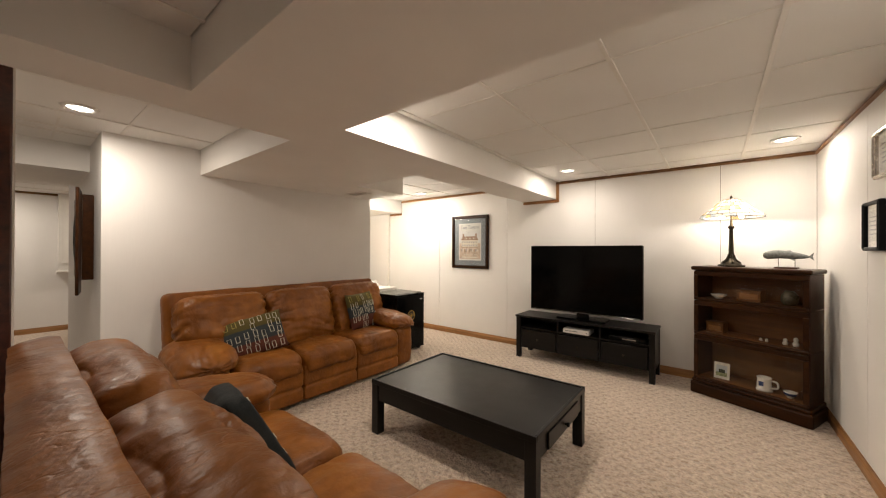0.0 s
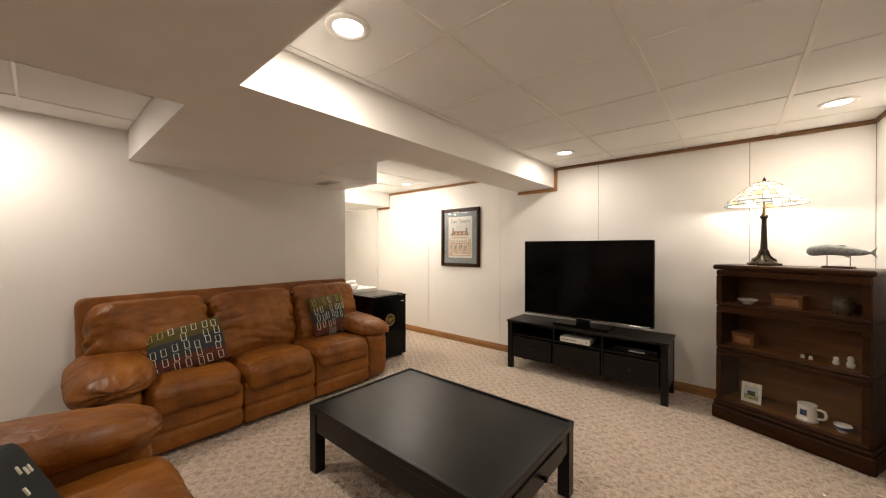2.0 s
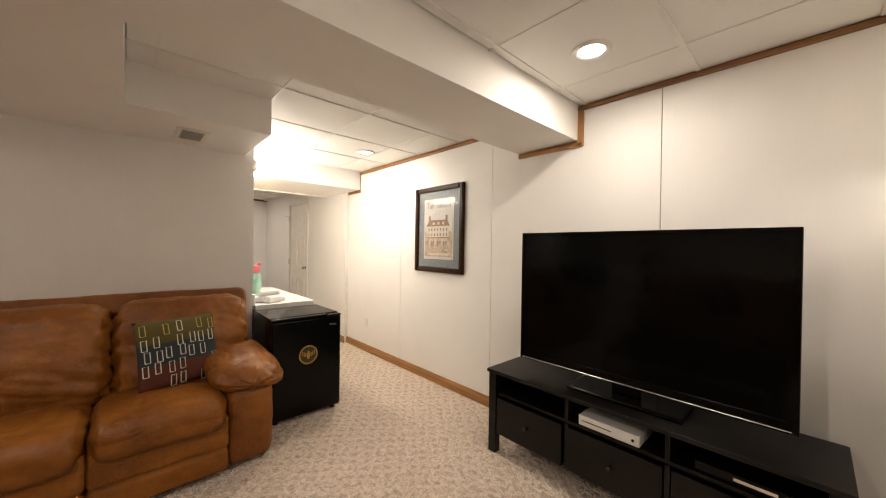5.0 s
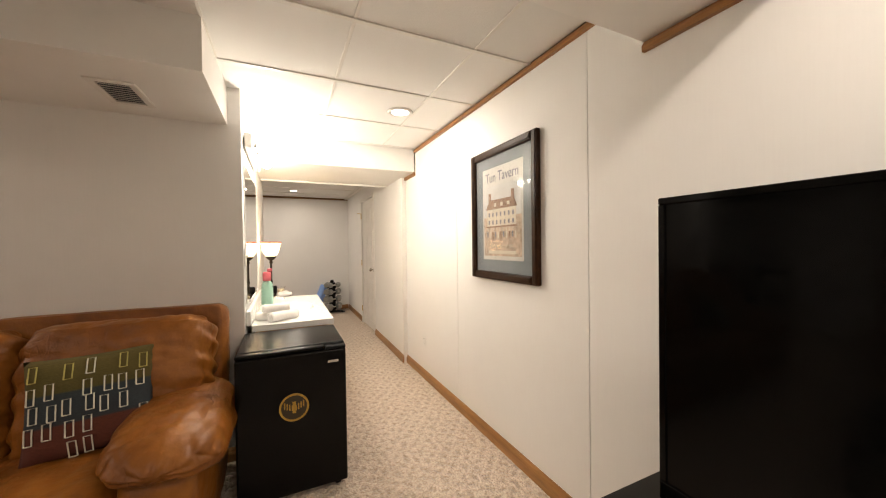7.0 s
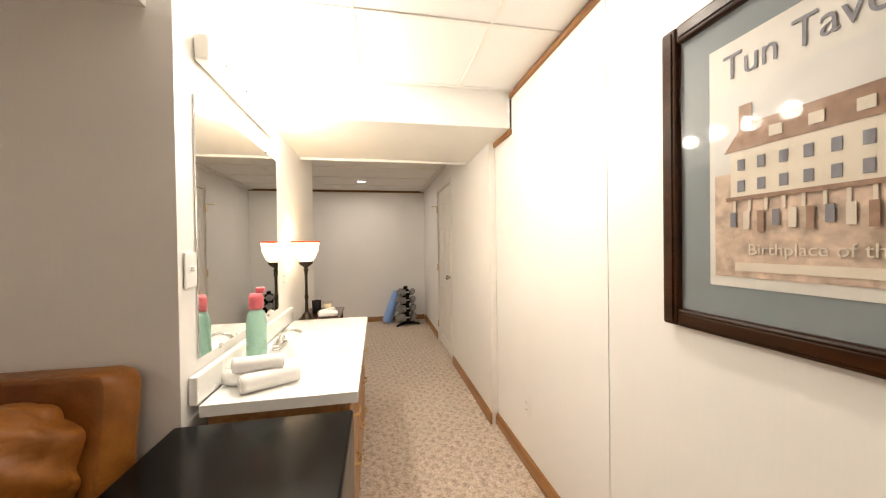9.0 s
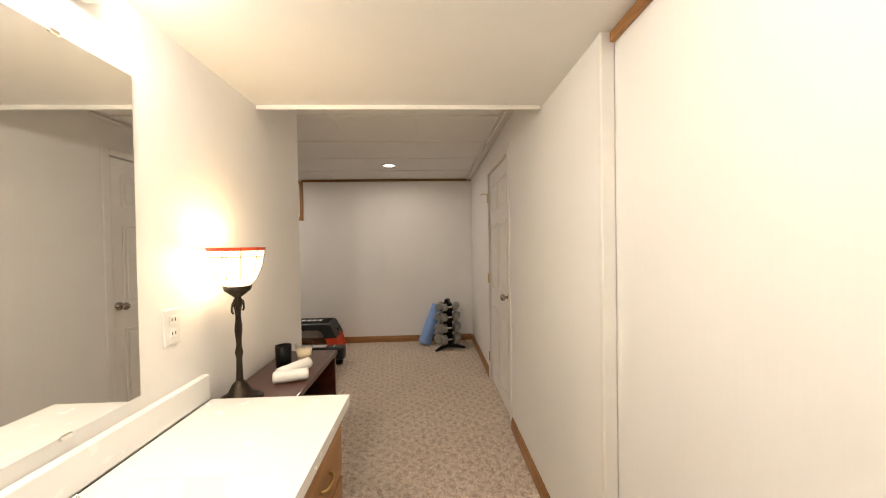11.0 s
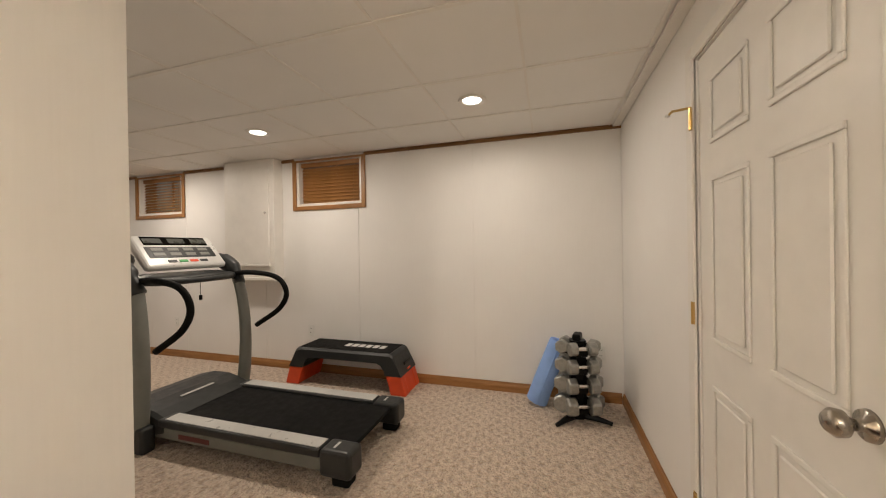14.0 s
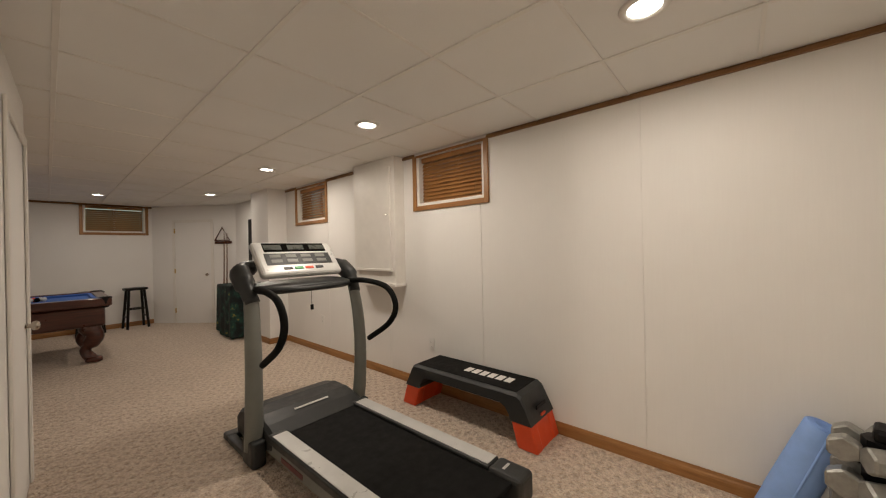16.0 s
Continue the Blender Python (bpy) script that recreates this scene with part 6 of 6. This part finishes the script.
# wall cabinet between the windows, with its two ledges
wc = thing("wall_cabinet", pose(WEST, 0.835, 0, 0, 0, 90), "white painted box cabinet on the wall", "cabinet")
part("body", box((-0.345, -0.135, 1.02), (0.345, 0.0, CEIL - 0.002), 0.004), PAINT_TRIM, wc)
dr = part("door", box((-0.285, -0.15, 1.17), (0.285, -0.1355, 2.21), 0.005), PAINT_TRIM, wc)
part("knob", lathe([(0, 0), (0.006, 0), (0.006, 0.012), (0.014, 0.018), (0, 0.026)], steps=14), CHROME, dr, at=pose(0.25, -0.15, 1.72, 90), smooth=True)
part("door_ledge", box((-0.30, -0.168, 1.142), (0.30, -0.1355, 1.168), 0.005), PAINT_TRIM, wc)
part("ledge", box((-0.365, -0.165, 0.985), (0.365, 0.0, 1.0195), 0.007), PAINT_TRIM, wc)

structure("wall_chase", box((WEST, -2.1, 0), (-8.02, -1.48, CEIL), 0.004), PAINT, "cream boxed-in pipe chase")
structure("baseboard_chase_n", box((WEST + 0.016, -1.48, 0), (-8.006, -1.466, 0.085), 0.004), OAK_X, BL, "trim")
structure("baseboard_chase_e", box((-8.02, -2.1, 0), (-8.006, -1.48, 0.085), 0.004), OAK_Y, BL, "trim")

# dark open cabinet on the core's end wall
db = thing("dart_cabinet", pose(-4.02, 0.44, 1.46), "dark wooden dartboard cabinet with its door open", "cabinet")
part("body", box((-0.30, -0.07, -0.34), (0.30, 0.0, 0.38), 0.006), WALNUT, db)
part("board", lathe([(0, 0), (0.225, 0), (0.228, 0.012), (0, 0.014)], steps=36), RUBBER, db, at=pose(0, -0.07, 0.02, 90))
part("door", box((0.0, -0.02, -0.44), (0.30, 0.0, 0.40), 0.005), WALNUT, db, at=pose(0.30, -0.072, 0, 0, 0, -8) )

# ---- games room ----
pt = thing("pool_table", pose(-5.22, -3.05, 0), "mahogany pool table with blue cloth and carved legs", "pool table")
FELT = plain("blue_felt", (0.05, 0.13, 0.42), 0.95, vary=0.08, grain=0.5)
px, py = 1.2, 0.68
part("cloth", box((-px + 0.12, -py + 0.12, 0.74), (px - 0.12, py - 0.12, 0.775)), FELT, pt, "blue playing cloth")
for lo, hi in (((-px, -py, 0.72), (px, -py + 0.12, 0.82)), ((-px, py - 0.12, 0.72), (px, py, 0.82)), ((-px, -py + 0.12, 0.72), (-px + 0.12, py - 0.12, 0.82)), ((px - 0.12, -py + 0.12, 0.72), (px, py - 0.12, 0.82))):
    part("rail", box(lo, hi, 0.015), MAHOGANY, pt)
for lo, hi in (((-px + 0.12, -py + 0.12, 0.775), (px - 0.12, -py + 0.165, 0.808)), ((-px + 0.12, py - 0.165, 0.775), (px - 0.12, py - 0.12, 0.808)), ((-px + 0.12, -py + 0.165, 0.775), (-px + 0.165, py - 0.165, 0.808)), ((px - 0.165, -py + 0.165, 0.775), (px - 0.12, py - 0.165, 0.808))):
    part("cushion", box(lo, hi, 0.01), FELT, pt)
part("apron", box((-px + 0.06, -py + 0.06, 0.46), (px - 0.06, py - 0.06, 0.719), 0.03), MAHOGANY, pt)
for sx in (-1, 1):
    for sy in (-1, 1):
        pts_ = spline([(sx * (px - 0.22), sy * (py - 0.18), 0.47), (sx * (px - 0.15), sy * (py - 0.13), 0.33), (sx * (px - 0.24), sy * (py - 0.19), 0.16), (sx * (px - 0.18), sy * (py - 0.14), 0.035)], 6)
        l = part("leg", tube(pts_, [0.10] * 4 + [0.085] * 6 + [0.055] * 5 + [0.06] * 4, 12), MAHOGANY, pt, smooth=True)
        part("claw_foot", cushion((0.17, 0.15, 0.08), (3, 3, 3), 5, 0.004, 8), MAHOGANY, l, smooth=True, at=pose(sx * (px - 0.17), sy * (py - 0.13), 0.042))
for k, (sx, sy) in enumerate(((-1, -1), (-1, 1), (1, -1), (1, 1), (0, -1), (0, 1))):
    part("pocket", lathe([(0.05, 0.0), (0.062, 0.006), (0.066, 0.0), (0.06, -0.09), (0.03, -0.13), (0, -0.135), (0.05, -0.08)], steps=16), BLACK, pt, smooth=True, at=pose(sx * (px - 0.06), sy * (py - 0.06), 0.826))
rnd = random.Random(9)
for k in range(7):
    b = thing("pool_ball", pose(-5.84 + 0.058 * (k % 4) + 0.03 * (k // 4), -3.15 - 0.05 * (k // 4), 0.803), "glossy pool ball on the blue cloth", "ball", "pool balls")
    part("ball", lathe([(0.0285 * math.sin(math.pi * i / 10), -0.0285 * math.cos(math.pi * i / 10)) for i in range(11)], steps=16), (WHITE, GLOSS_BLACK, WHITE, BLUE_INK, WHITE, ORANGE, GLOSS_BLACK)[k], b, smooth=True)


def stool(m):
    s = thing("bar_stool", m, "dark wooden saddle-seat stool by the wall", "stool", "bar stools")
    part("seat", cushion((0.34, 0.26, 0.05), (6, 6, 5), 2, 0.0, 8), BLACK_WOOD, s, smooth=True, at=pose(0, 0, 0.73))
    for sx in (-1, 1):
        for sy in (-1, 1):
            part("leg", tube([(sx * 0.11, sy * 0.07, 0.715), (sx * 0.155, sy * 0.13, 0.0)], 0.022, 6), BLACK_WOOD, s)
        part("rung", tube([(sx * 0.14, -0.105, 0.22), (sx * 0.14, 0.105, 0.22)], 0.012, 6), BLACK_WOOD, s)
        part("rung", tube([(-0.13, sx * 0.1, 0.36), (0.13, sx * 0.1, 0.36)], 0.012, 6), BLACK_WOOD, s)
    return s


s0 = stool(pose(-6.95, -4.80, 0, 0, 0, 8))
copy_thing(s0, pose(-6.35, -4.62, 0, 0, 0, -10))

cl, ct_, cp_ = nodes_of("printed_cloth")
vn = noise_tex(ct_, coords(ct_), 9, 3)
ct_.links.new(ramp(ct_, vn, [(0.45, (0.004, 0.008, 0.008)), (0.56, (0.008, 0.036, 0.03)), (0.64, (0.016, 0.07, 0.05)), (0.70, (0.28, 0.22, 0.04))]), cp_.inputs["Base Color"])
cp_.inputs["Roughness"].default_value = 0.8


def draped_table(m, half, high, turn):
    d = thing("draped_table", m, "small table under a dark green patterned cloth", "table", "draped tables")
    bm = box((-half, -half, 0.015), (half, half, high), 0.03, 3)
    bmesh.ops.subdivide_edges(bm, edges=bm.edges[:], cuts=8, use_grid_fill=True)
    for q in bm.verts:
        k = max(0, (high - 0.02 - q.co.z) / high)
        a = math.atan2(q.co.y, q.co.x)
        f = 1 + 0.06 * k * math.sin(a * 9 + turn) + 0.03 * k * math.sin(a * 17 + turn) + 0.03 * k
        q.co.x *= f
        q.co.y *= f
    part("cloth", bm, cl, d, smooth=True)


draped_table(pose(-7.99, -2.46, 0), 0.25, 0.86, 1)
draped_table(pose(-7.99, -2.93, 0), 0.19, 0.83, 2.4)
cr = thing("cue_rack", diag.matrix_world @ pose(1.50, 0.0, 0), "wooden cue rack with a rack triangle and cues", "cue rack")
part("plate", box((-0.17, -0.03, 1.55), (0.17, 0.0, 1.60), 0.006), MAHOGANY, cr)
part("triangle", tube([(-0.15, -0.045, 1.615), (0.0, -0.045, 1.86), (0.15, -0.045, 1.615), (-0.15, -0.045, 1.615)], 0.013, 8), MAHOGANY, cr)
for x in (0.04, 0.10):
    part("cue", tube([(x, -0.10, 0.0), (x, -0.045, 1.75)], [0.014, 0.006], 8), WALNUT_IN, cr)
tb = thing("wall_screen", pose(WEST, -2.42, 0, 0, 0, 90), "black flat screen hanging on the wall", "screen")
part("body", box((-0.36, -0.09, 0.9), (0.36, -0.03, 1.95), 0.01), BLACK, tb)
part("mount", box((-0.1, -0.0295, 1.5), (0.1, 0.0, 1.7)), BLACK, tb)
tr = thing("glass_tray", pose(-7.93, -2.42, 0.86), "small tray of clear glasses on the cloth", "tray")
part("tray", box((-0.10, -0.07, 0.001), (0.10, 0.07, 0.012), 0.004), CHROME, tr)
for x in (-0.05, 0.04):
    part("glass", lathe([(0, 0), (0.025, 0), (0.03, 0.09), (0.0275, 0.09), (0.023, 0.01), (0, 0.008)], (x, 0, 0.0125), 14), GLASS, tr, smooth=True)
